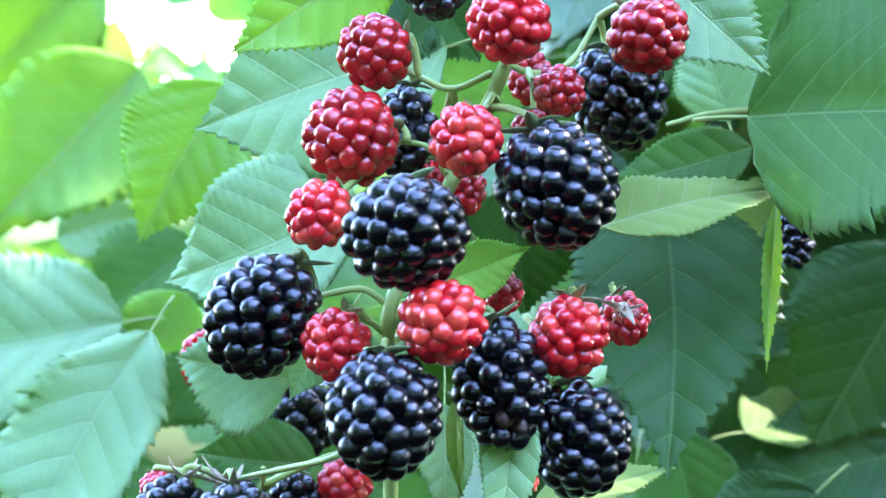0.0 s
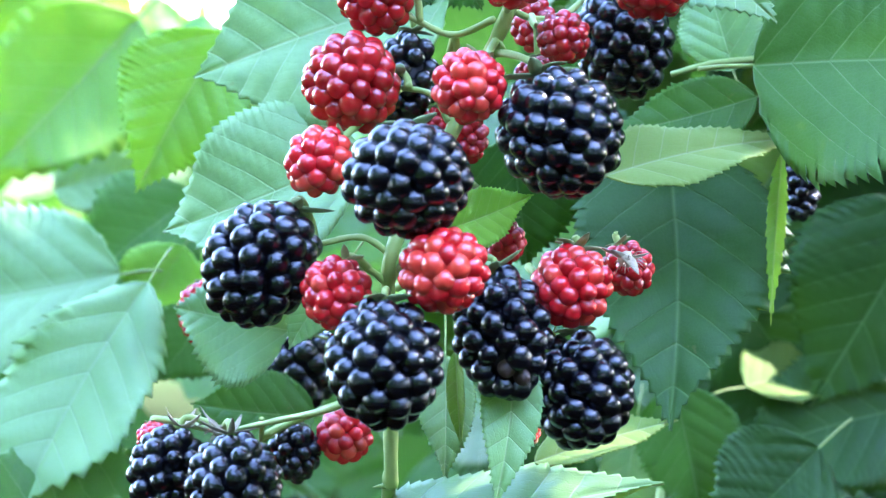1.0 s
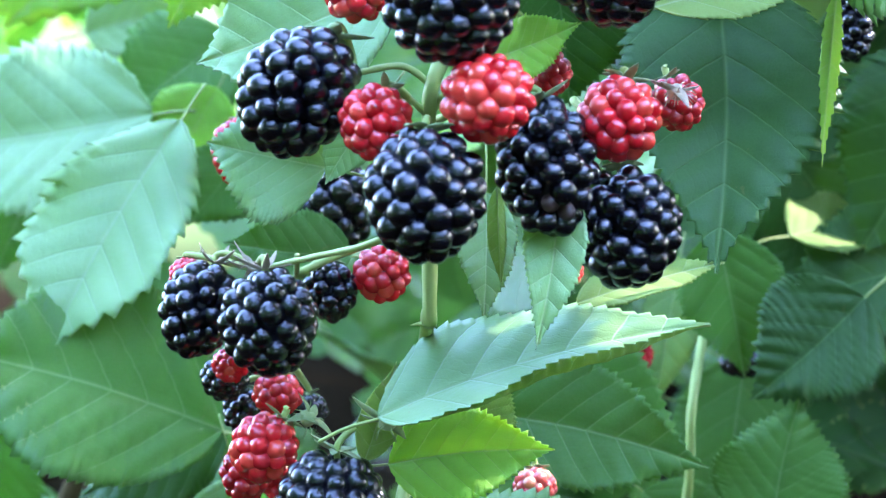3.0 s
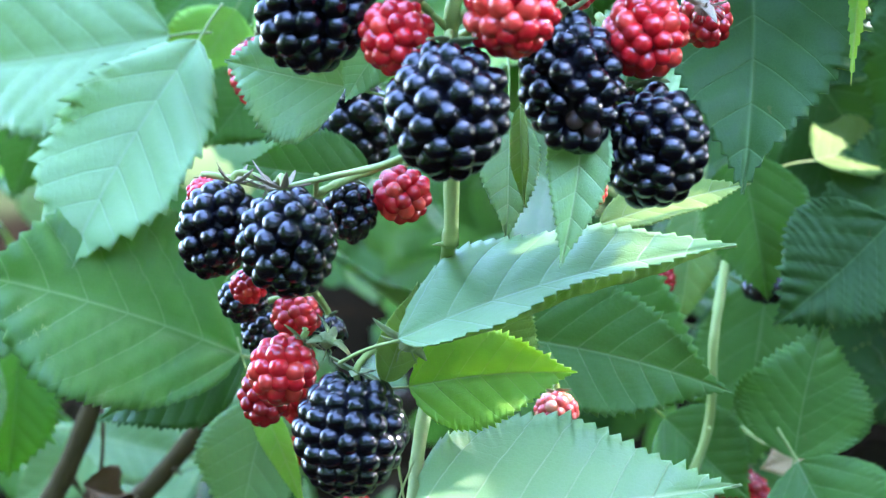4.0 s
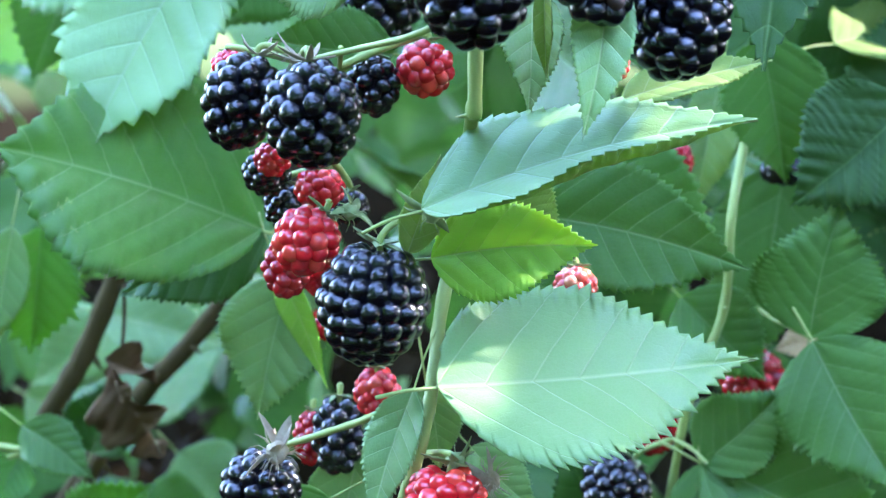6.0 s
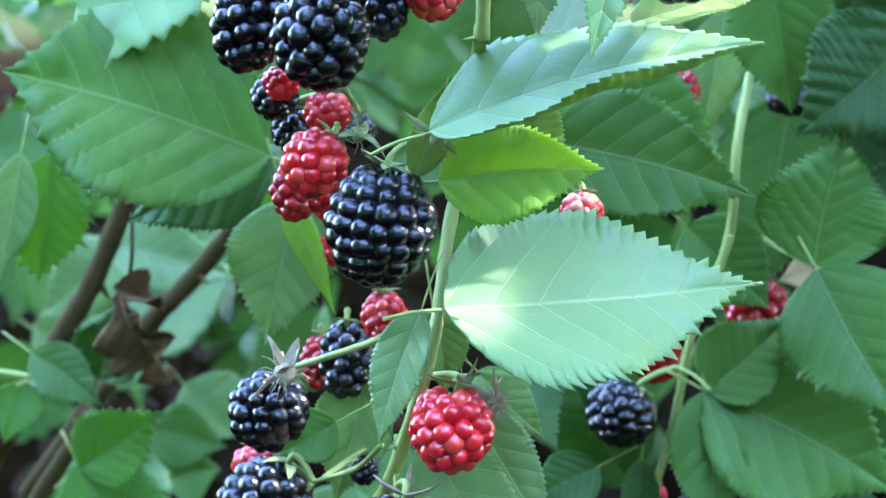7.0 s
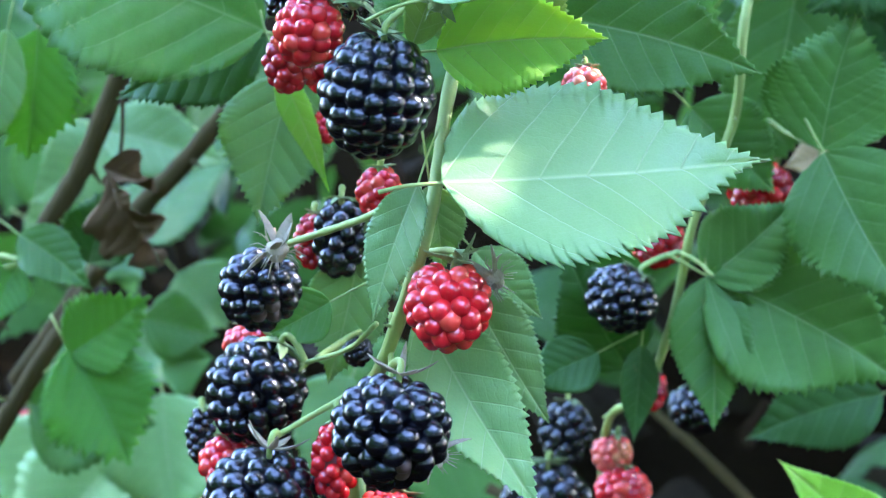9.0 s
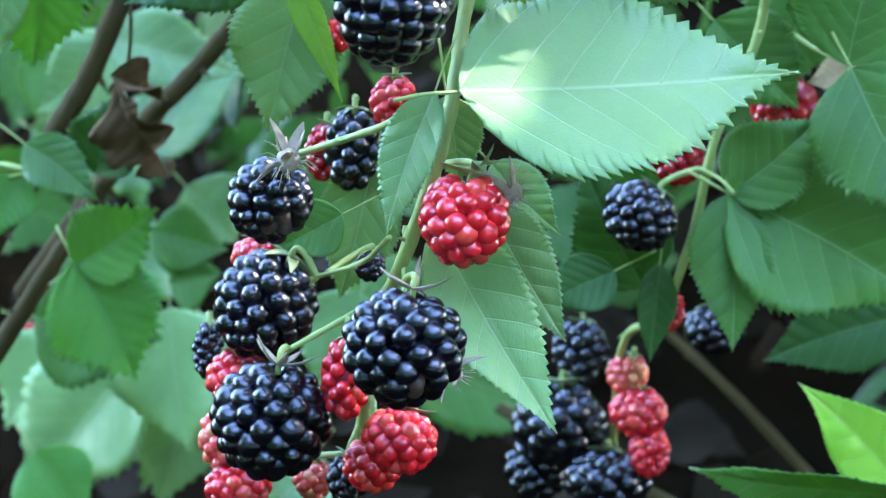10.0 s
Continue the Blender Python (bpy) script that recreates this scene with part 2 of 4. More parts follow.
def leaf_grid(length, width, teeth, rows, cols, fold, droop, wave, peak, seed, bite, twist, quilt, lip=0.0, taper=1.35):
    """Top points of a leaf blade that lies along +x with its face up, and their map."""
    rng = random.Random(seed)
    ph = [rng.uniform(0, 6.28) for _ in range(4)]
    jag = [rng.uniform(0.55, 1.25) for _ in range(2 * teeth + 4)]
    pts, uvs = [], []
    for i in range(rows + 1):
        u = i / rows
        if u < peak:
            w0 = math.sin(0.5 * math.pi * u / peak) ** 0.55 * 0.5 * width
        else:
            w0 = max(0.0, math.cos(0.5 * math.pi * (u - peak) / (1 - peak))) ** taper * 0.5 * width
        w0 = max(w0, 0.0035 * width)
        for j in range(-cols, cols + 1):
            v = j / cols
            side = 1 if j >= 0 else -1
            k = u * teeth
            n = int(k)
            saw = (k - n)
            tooth = (saw if saw < 0.76 else (1 - saw) * 3.2) * (1.25 if n % 3 == 0 else 0.85) * jag[min(n + (teeth if side > 0 else 0), len(jag) - 1)]
            edge = abs(v) ** 6
            w = w0 * (1 + 0.05 * math.sin(5 * u + ph[0]) * side) + edge * (tooth - 0.25) * bite * width * min(1, 8 * u) * min(1, 5 * (1 - u) + 0.15)
            x = u * length + edge * tooth * 0.6 * bite * width
            y = v * w
            s = u - 0.8 * abs(y) / length - 0.4 * (y / length) ** 2
            ridge = abs(math.sin(math.pi * 7.0 * s)) ** 0.85
            z = quilt * width * ridge * min(1, abs(v) * 2.5) * (1 - 0.6 * abs(v) ** 4) * min(1, 6 * (1 - u))
            z += math.tan(radians(fold)) * abs(y) - 0.012 * width * math.exp(-(abs(v) * 9) ** 2)
            z += min(1, 4 * (1 - u)) * min(1, 6 * u) * wave * width * (math.sin(7 * u + ph[1] + 1.6 * v) * abs(v) ** 1.5 + 0.5 * math.sin(15 * u + ph[2] - v) * abs(v) ** 3)
            over = max(0.0, v * (1 if lip > 0 else -1) - 0.72) / 0.28
            if over and lip:
                over *= min(1.0, 3.5 * (1 - u), 5 * u)
                y -= side * abs(lip) * width * 0.55 * over ** 1.5
                z += abs(lip) * width * over
            tw = radians(twist) * u
            y, z = y * math.cos(tw) - z * math.sin(tw), y * math.sin(tw) + z * math.cos(tw)
            z -= droop * length * (u * u - u)
            y += 0.03 * length * math.sin(math.pi * u) * math.sin(ph[3])
            pts.append(Vector((x, y, z)))
            uvs.append((u, abs(v) * w / length * side))
    return pts, uvs


def blade_mesh(length, width, teeth=26, fold=8, droop=0.1, wave=0.045, peak=0.36, seed=0, bite=0.05, twist=0, quilt=0.015, lip=0.0, per=4, cols=8, thick=0.00028, taper=1.35):
    rows = teeth * per
    pts, uvs = leaf_grid(length, width, teeth, rows, cols, fold, droop, wave, peak, seed, bite, twist, quilt, lip, taper)
    n = 2 * cols + 1
    bm = bmesh.new()
    lay = bm.loops.layers.uv.new("UVMap")
    top = [bm.verts.new(p) for p in pts]
    low = [bm.verts.new(p - Vector((0, 0, thick))) for p in pts]

    def face(vs, ids, mi):
        f = bm.faces.new(vs)
        f.material_index = mi
        for l, k in zip(f.loops, ids):
            l[lay].uv = uvs[k]

    for i in range(rows):
        for j in range(n - 1):
            q = (i * n + j, (i + 1) * n + j, (i + 1) * n + j + 1, i * n + j + 1)
            face([top[k] for k in q], q, 0)
            face([low[k] for k in q[::-1]], q[::-1], 1)
    rim = [(i * n, (i + 1) * n) for i in range(rows)] + [((i + 1) * n + n - 1, i * n + n - 1) for i in range(rows)]
    rim += [(j + 1, j) for j in range(n - 1)] + [(rows * n + j, rows * n + j + 1) for j in range(n - 1)]
    for p, q in rim:
        face((top[p], low[p], low[q], top[q]), (p, p, q, q), 0)
    mid = [pts[i * n + cols] for i in range(rows + 1)]
    return bm, mid


def stand(base, tip, face):
    """Axes of a leaf from base to tip whose face looks along face."""
    x = Vector(tip) - Vector(base)
    length = x.length
    x.normalize()
    z = Vector(face)
    z = (z - x * z.dot(x)).normalized()
    y = z.cross(x)
    m = Matrix((x, y, z)).transposed().to_4x4()
    m.translation = Vector(base)
    return m, length


LEAVES = []


def bramble_leaf(base, tip, face, width, top, label, under=None, stalk=0.012, bend=(0, 0, 0), detail=1, seed=None, group="bramble leaves", **shape):
    seed = len(LEAVES) if seed is None else seed
    # leaves turn their faces a little up to the sky
    face = (face[0], face[1], face[2] + 0.25) if -0.25 < face[2] < 0.32 else face
    m, length = stand(base, tip, face)
    thing = new("bramble_leaf")
    thing.matrix_world = m
    LEAVES.append(thing)
    if detail == 0:
        shape = {"teeth": 14, "per": 3, "cols": 5, **shape}
    bm, mid = blade_mesh(length, width, seed=seed, **shape)
    blade = part("blade", bm, (top, under or UNDER), thing)
    bm = bmesh.new()
    k = max(1, len(mid) // 16)
    line = mid[::k]
    r = 0.005 * width + 0.00015
    tube(bm, [p - Vector((0, 0, 0.0001 + r * 0.75)) for p in line], [r * (1 - 0.85 * i / len(line)) for i in range(len(line))], 6)
    part("midrib", bm, RIB, blade, "raised pale midrib")
    if stalk:
        bm = bmesh.new()
        p0 = mid[0] - Vector((0, 0, r))
        side = m.to_3x3().inverted() @ Vector(bend)
        line = smooth_line([p0 + Vector((0.003, 0, 0)), p0 + Vector((-stalk * 0.5, 0, 0)) + side * 0.3, p0 + Vector((-stalk, 0, -stalk * 0.12)) + side], 4)
        tube(bm, line, [r * (1.0 + 0.3 * i / len(line)) for i in range(len(line))], 6)
        part("petiole", bm, STEM, thing)
    return tagged(thing, label, "leaf", group)


DROPS = []
for i in range(7):
    bm = bmesh.new()
    bmesh.ops.create_icosphere(bm, subdivisions=3 if i < 5 else 2, radius=1.0)
    for v in bm.verts:
        c = v.co
        c.x *= 1.0 + 0.05 * math.sin(3 * i)
        c.z *= 1.06
        c += c * 0.035 * noise.noise(c * 1.3 + Vector((i * 7, 0, 0)))
        if c.z > 0.9:
            c.z -= 0.05 * (i % 2)
    me = bpy.data.meshes.new("drupelet")
    bm.to_mesh(me)
    bm.free()
    me.polygons.foreach_set("use_smooth", [True] * len(me.polygons))
    DROPS.append(me)
DROP_MESHES = {}


def drop_mesh(i, mat):
    key = (i, mat.name)
    if key not in DROP_MESHES:
        me = DROPS[i].copy()
        me.materials.append(mat)
        DROP_MESHES[key] = me
    return DROP_MESHES[key]


def sepal_bm(length, width, curl, rng):
    bm = bmesh.new()
    n = 7
    rows = []
    for i in range(n):
        u = i / (n - 1)
        w = width * (math.sin(math.pi * (0.18 + 0.82 * u)) ** 0.8) * 0.5 + 0.0001
        z = curl * length * u * u
        rows.append([bm.verts.new((u * length, v * w, z + abs(v) * w * 0.5 + dz)) for dz in (0, -0.00016) for v in (-1, 0, 1)])
    for r0, r1 in zip(rows, rows[1:]):
        for a, b in ((0, 1), (1, 2), (2, 5), (5, 4), (4, 3), (3, 0)):
            bm.faces.new((r0[a], r1[a], r1[b], r0[b]))
    return bm


BERRIES = []


def blackberry(place, rx, rz, mat, label, axis=(0.0, 0.35, 0.94), count=66, near=True, dry=False, stalk=0.008, to=None, sepals=5, dried=0, rings=False, group="blackberries"):
    """One berry: drupelets round a core, sepals and stalk at its upper end. axis points to the stalk."""
    seed = len(BERRIES)
    count = round(count * ((0.98 if mat is BLACK else 1.1) if near else 1.0))
    rng = random.Random(seed * 31 + 5)
    thing = new("blackberry")
    BERRIES.append(thing)
    z = Vector(axis).normalized()
    q = z.to_track_quat("Z", "Y")
    thing.matrix_world = Matrix.LocRotScale(place, q @ Euler((0, 0, rng.uniform(0, 6.28))).to_quaternion(), None)
    core = CORE if mat is BLACK else CORE_RED
    bm = bmesh.new()
    bmesh.ops.create_uvsphere(bm, u_segments=16, v_segments=10, radius=1.0)
    for v in bm.verts:
        v.co = Vector((v.co.x * rx * 0.7, v.co.y * rx * 0.7, v.co.z * rz * 0.7))
    part("core", bm, core, thing)
    size = (2.32 if rings else 2.08) / math.sqrt(count)
    places = []
    golden = np.arange(count) * 2.399963
    high = 1 - 2 * (np.arange(count) + 0.5) / count
    flat = np.sqrt(1 - high * high)
    dots = np.stack([flat * np.cos(golden), flat * np.sin(golden), high], 1)
    if rings:
        # drupelets in level rings, each set into the gaps of the one above
        turns = max(6, round(0.95 * math.sqrt(count)))
        dots = []
        for i in range(turns):
            a = math.pi * (i + 0.5) / turns
            n = max(1, round(count * math.sin(a) * math.pi / 2 / turns))
            dots += [(math.sin(a) * math.cos((k + i % 2 * 0.5) * math.tau / n), math.sin(a) * math.sin((k + i % 2 * 0.5) * math.tau / n), math.cos(a)) for k in range(n)]
        dots = np.array(dots)
        count = len(dots)
    dots += np.random.RandomState(seed).normal(0, (0.24 if rings else 0.3) / math.sqrt(count), dots.shape)
    for _ in range(0 if rings else 25):
        dots /= np.linalg.norm(dots, axis=1)[:, None]
        gap = dots[:, None] - dots[None]
        far = np.maximum((gap ** 2).sum(2), 1e-4)
        np.fill_diagonal(far, 1e9)
        dots += 0.5 / count * (gap / far[..., None] ** 2).sum(1) * 0.35 / count
    dots /= np.linalg.norm(dots, axis=1)[:, None]
    for x, y, h in dots.tolist():
        if h > 0.95:
            continue
        shape = 1 - 0.1 * max(0.0, -h)
        d = Vector((x, y, h))
        k = rng.choice((0.88, 0.95, 1, 1, 1.04, 1.1))
        s = size * k * rx * 0.92
        out = Vector((x * (rx - s * 0.95) * shape, y * (rx - s * 0.95) * shape, h * (rz - s * 0.95)))
        places.append((out * rng.uniform(0.97, 1.03), d, s))
    # shrivelled drupelets sit together on the weather side, low on the berry
    turned = thing.matrix_world.to_3x3()
    order = sorted(range(len(places)), key=lambda i: (turned @ places[i][1] - Vector((0.2, -0.8, -0.55))).length)
    shrunk = set(order[:dried])
    drupelets = []
    for i, (p, d, s) in enumerate(places):
        o = new("drupelet", drop_mesh(rng.randrange(5) if near else rng.randrange(5, 7), DRIED if i in shrunk else mat))
        if i in shrunk:
            s, p = s * 0.72, p * 0.95
        o.parent = thing
        o.matrix_local = Matrix.LocRotScale(p, d.to_track_quat("Z", "Y"), (s * rng.uniform(0.92, 1.06), s * rng.uniform(0.92, 1.06), s * 1.05))
        drupelets.append(o)
    if near and rx > 0.0085:
        # dry styles that still cling to the drupelets
        for k in rng.sample(range(len(places)), 5):
            p, d, s = places[k]
            side = Vector((rng.uniform(-1, 1), rng.uniform(-1, 1), rng.uniform(-1, 0.3))).normalized()
            bm = bmesh.new()
            tube(bm, [p + d * s * 0.98, p + d * s * 1.25 + side * s * 0.15, p + d * s * 1.4 + side * s * 0.5], [0.00011, 0.0001, 0.00006], 4)
            o = part("style", bm, DRY_SEPAL, drupelets[k], "dry brown style")
            o.matrix_local = drupelets[k].matrix_local.inverted()
    for i in range(sepals):
        a = i * math.tau / 5 + rng.uniform(-0.25, 0.25)
        bm = sepal_bm(rx * rng.uniform(0.5, 0.75), rx * (0.13 if dry else 0.22), rng.uniform(-0.4, 0.3) if not dry else rng.uniform(0.2, 0.9), rng)
        o = part("sepal", bm, DRY_SEPAL if dry else SEPAL, thing)
        o.matrix_local = Matrix.Translation((0, 0, rz * 0.96)) @ Euler((0, rng.uniform(-0.25, 0.15), a)).to_matrix().to_4x4()
    if stalk:
        bm = bmesh.new()
        inv = thing.matrix_world.inverted()
        end = inv @ Vector(to) if to else Vector((0.1 * stalk, 0.25 * stalk, rz + stalk))
        line = smooth_line([(0, 0, rz * 0.8), (0, 0, rz * 1.15), (end + Vector((0, 0, rz * 1.3))) * 0.5, end], 5)
        tube(bm, line, [0.00065 + 0.0002 * i / len(line) for i in range(len(line))], 7)
        part("pedicel", bm, STEM, thing)
    return tagged(thing, label, "berry", group)


def stem(points, r0, r1, label, mat=None, name="bramble_cane", thorns=0, seed=1, parent=None):
    """A cane of its own, or with parent a side shoot of that cane."""
    rng = random.Random(seed)
    if parent:
        thing, origin = parent, parent.location
    else:
        thing = new(name)
        thing.location = points[0]
        origin = Vector(points[0])
    line = smooth_line([Vector(p) - origin for p in points], 8)
    bm = bmesh.new()
    n = len(line)
    tube(bm, line, [(r0 + (r1 - r0) * i / n) * (1 + 0.06 * math.sin(i * 1.7)) for i in range(n)], 10)
    stalk = part("side_shoot" if parent else "stalk", bm, mat or STEM, thing)
    for i in range(thorns):
        p = line[rng.randrange(1, n - 1)]
        d = Vector((rng.uniform(-1, 1), rng.uniform(-1, 0.2), rng.uniform(-0.5, 0.5))).normalized()
        bm = bmesh.new()
        r = r0 * 0.5
        tube(bm, [p + d * r0 * 0.7, p + d * r0 * 1.6 + Vector((0, 0, -r * 0.3)), p + d * r0 * 2.6 + Vector((0, 0, -r))], [r, r * 0.5, r * 0.08], 6)
        part("thorn", bm, mat or STEM, stalk)
    return thing if parent else tagged(thing, label, "cane", "bramble canes")


def dry_tuft(place, size, label, seed, down=(0, 0, -1), mat=None, name="withered_calyx"):
    """The withered rest of a flower: a dark stub with shrivelled sepals and dead stamens."""
    rng = random.Random(seed)
    skin_of = mat or DRY_SEPAL
    thing = new(name)
    thing.matrix_world = Matrix.LocRotScale(place, (-Vector(down)).to_track_quat("Z", "Y"), None)
    bm = bmesh.new()
    bmesh.ops.create_icosphere(bm, subdivisions=2, radius=size * 0.3)
    for v in bm.verts:
        v.co *= 1 + 0.35 * noise.noise(v.co * 900)
    part("receptacle", bm, skin_of, thing)
    for i in range(5):
        o = part("sepal", sepal_bm(size * rng.uniform(0.7, 1.2), size * 0.32, rng.uniform(-0.6, 0.9), rng), skin_of, thing)
        o.matrix_local = Euler((rng.uniform(-0.5, 0.5), rng.uniform(-0.9, 0.5), i * 1.26 + rng.uniform(-0.3, 0.3))).to_matrix().to_4x4()
    for i in range(26 if not mat else 8):
        d = Vector((rng.gauss(0, 1), rng.gauss(0, 1), rng.gauss(-0.4, 0.6))).normalized()
        bm = bmesh.new()
        tube(bm, [d * size * 0.2, d * size * 0.5 + Vector((0, 0, 0.1 * size)), d * size * 0.75], [0.00012, 0.0001, 0.00006], 4)
        part("stamen", bm, skin_of, thing)
    return tagged(thing, label, "calyx" if mat else "withered flower")


# ---- the ground ----
bm = bmesh.new()
N = 60
grid = []
for i in range(N + 1):
    row = []
    for j in range(N + 1):
        a, b = (i / N * 2 - 1), (j / N * 2 - 1)
        x, y = 1500 * a ** 5 + 2.2 * a, 1500 * b ** 5 + 2.2 * b
        h = 0.05 * noise.noise(Vector((x * 3, y * 3, 0))) * (1 if abs(x) < 8 and abs(y) < 8 else 0.3)
        row.append(bm.verts.new((x, y + 0.8, h - 0.03)))
    grid.append(row)
for i in range(N):
    for j in range(N):
        bm.faces.new((grid[i][j], grid[i + 1][j], grid[i + 1][j + 1], grid[i][j + 1]))
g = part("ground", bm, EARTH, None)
tagged(g, "soil darkened for the shade under the brambles, added pale dry grass further out", "ground", kind="structure")

# ---- stems, leaves and berries ----

# main fruiting cane
fruit_cane = stem([(0.0199, 0.4200, 0.5774), (0.0132, 0.4050, 0.5602), (0.0083, 0.4050, 0.5487), (0.0012, 0.4000, 0.5341), (-0.0042, 0.4000, 0.5221), (-0.0100, 0.3920, 0.5115), (-0.0103, 0.4000, 0.4937), (-0.0101, 0.4000, 0.4675), (-0.0105, 0.4050, 0.4668), (-0.0130, 0.4360, 0.4403), (-0.0164, 0.4310, 0.4200), (-0.0177, 0.4180, 0.4065), (-0.0206, 0.4120, 0.3928), (-0.0268, 0.4180, 0.3708), (-0.0316, 0.4400, 0.3529), (-0.0354, 0.4550, 0.3198), (-0.0407, 0.4700, 0.2776)], 0.00140, 0.00150, "pale green fruiting bramble stem with small thorns", thorns=7)
stem([(0.0094, 0.4050, 0.5558), (0.0018, 0.4100, 0.5528), (-0.0049, 0.4100, 0.5553), (-0.0104, 0.4100, 0.5581)], 0.00070, 0.00060, "thin green side stalk of the fruit cluster", parent=fruit_cane)
stem([(0.0007, 0.4000, 0.5363), (-0.0026, 0.4000, 0.5415), (-0.0092, 0.4050, 0.5427)], 0.00060, 0.00050, "thin green side stalk of the fruit cluster", parent=fruit_cane)
stem([(-0.0098, 0.3930, 0.5114), (-0.0154, 0.3920, 0.5150), (-0.0238, 0.3900, 0.5138)], 0.00070, 0.00060, "thin green side stalk of the fruit cluster", parent=fruit_cane)
stem([(-0.0101, 0.3950, 0.5052), (-0.0137, 0.3900, 0.5090), (-0.0182, 0.3850, 0.5106)], 0.00070, 0.00060, "thin green side stalk of the fruit cluster", parent=fruit_cane)
stem([(0.0116, 0.4050, 0.5580), (0.0178, 0.4100, 0.5559), (0.0253, 0.4150, 0.5582), (0.0313, 0.4200, 0.5673)], 0.00070, 0.00060, "thin green side stalk of the fruit cluster", parent=fruit_cane)
stem([(-0.0113, 0.4050, 0.4869), (-0.0207, 0.4050, 0.4810), (-0.0333, 0.4200, 0.4756), (-0.0453, 0.4300, 0.4713)], 0.00070, 0.00060, "thin green side stalk bearing a lower cluster", parent=fruit_cane)
stem([(-0.0370, 0.4250, 0.4750), (-0.0391, 0.4450, 0.4614), (-0.0407, 0.4580, 0.4468), (-0.0433, 0.4580, 0.4344)], 0.00060, 0.00050, "thin green side stalk bearing a lower cluster", parent=fruit_cane)
stem([(-0.0207, 0.4120, 0.4089), (-0.0295, 0.4200, 0.4008), (-0.0400, 0.4300, 0.3936), (-0.0496, 0.4370, 0.3880)], 0.00080, 0.00070, "thin green side stalk bearing a berry", parent=fruit_cane)
stem([(-0.0290, 0.4250, 0.3758), (-0.0355, 0.4400, 0.3646), (-0.0457, 0.4500, 0.3571)], 0.00060, 0.00050, "thin green side stalk bearing a berry", parent=fruit_cane)
stem([(-0.0257, 0.4200, 0.3801), (-0.0254, 0.4150, 0.3726), (-0.0250, 0.4100, 0.3698)], 0.00060, 0.00050, "thin green side stalk bearing a berry", parent=fruit_cane)
stem([(-0.0312, 0.4350, 0.3586), (-0.0390, 0.4300, 0.3552), (-0.0493, 0.4300, 0.3483)], 0.00070, 0.00060, "thin green side stalk bearing a berry", parent=fruit_cane)

# canes behind
back_cane = stem([(0.0594, 0.5600, 0.4347), (0.0552, 0.5450, 0.4165), (0.0545, 0.5450, 0.3922), (0.0458, 0.5400, 0.3671), (0.0420, 0.5400, 0.3401), (0.0356, 0.5400, 0.3173), (0.0275, 0.5600, 0.2989), (0.0305, 0.6000, 0.2310)], 0.00130, 0.00110, "green bramble cane with leaf stalks", thorns=5, seed=3)
stem([(0.0423, 0.5400, 0.3576), (0.0467, 0.5350, 0.3570), (0.0505, 0.5300, 0.3547)], 0.00060, 0.00050, "thin green leaf stalk", parent=back_cane)
stem([(0.0590, 0.5600, 0.3924), (0.0686, 0.5500, 0.3883), (0.0760, 0.5350, 0.3877)], 0.00070, 0.00060, "thin green leaf stalk", parent=back_cane)
stem([(-0.1228, 0.6600, 0.3754), (-0.1364, 0.6600, 0.3422), (-0.1478, 0.6600, 0.3217), (-0.1817, 0.6700, 0.2611)], 0.00330, 0.00390, "old brown bramble cane", mat=CANE, thorns=4, seed=5)
stem([(-0.0879, 0.6700, 0.3633), (-0.1073, 0.6700, 0.3387), (-0.1229, 0.6700, 0.3207), (-0.1648, 0.6800, 0.2579)], 0.00310, 0.00370, "old brown bramble cane", mat=CANE, thorns=4, seed=6)
stem([(-0.1252, 0.6250, 0.3187), (-0.1352, 0.6250, 0.3016), (-0.1451, 0.6200, 0.2852), (-0.1734, 0.6200, 0.2386)], 0.00230, 0.00320, "greenish brown bramble cane", mat=CANE, thorns=3, seed=7)
stem([(0.0657, 0.9500, 0.1564), (0.1022, 0.9200, 0.1341), (0.1448, 0.9000, 0.0976)], 0.00200, 0.00260, "old brown bramble cane", mat=CANE, thorns=3, seed=8, name='bramble_cane')
stem([(-0.0041, 0.8000, 0.1728), (0.0693, 0.7800, 0.1422), (0.0892, 0.7500, 0.1394)], 0.00240, 0.00300, "old brown bramble cane", mat=CANE, thorns=3, seed=9, name='bramble_cane')
stem([(-0.1020, 0.6200, 0.4966), (-0.1079, 0.6200, 0.4802), (-0.1156, 0.6200, 0.4570)], 0.00160, 0.00120, "pale green leaf stalk")
stem([(0.0498, 0.4650, 0.5451), (0.0586, 0.4650, 0.5474), (0.0691, 0.4680, 0.5485)], 0.00060, 0.00090, "yellow-green leaf stalk in the sun")

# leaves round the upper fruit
bramble_leaf((0.0502, 0.4750, 0.5305), (0.0476, 0.4380, 0.4708), (-0.096, -0.843, 0.529), 0.0458, SHADE_GREEN, "serrated bramble leaf, its green darkened for the shade", wave=0.02, droop=0.04, peak=0.36)
bramble_leaf((0.0324, 0.4250, 0.5250), (0.0754, 0.4500, 0.5319), (0.155, -0.500, 0.852), 0.0202, UNDER, "bramble leaf showing its pale matt underside", under=GREEN, fold=4, droop=0.05)
bramble_leaf((0.0648, 0.4450, 0.5474), (0.1176, 0.4280, 0.5480), (-0.200, -0.900, 0.100), 0.0610, GREEN, "green serrated bramble leaf with furrowed veins", droop=0.05, quilt=0.02)
bramble_leaf((0.0400, 0.4300, 0.5815), (0.0657, 0.4200, 0.5558), (-0.149, -0.963, 0.225), 0.0275, TEAL, "grey-green serrated bramble leaf in open shade")
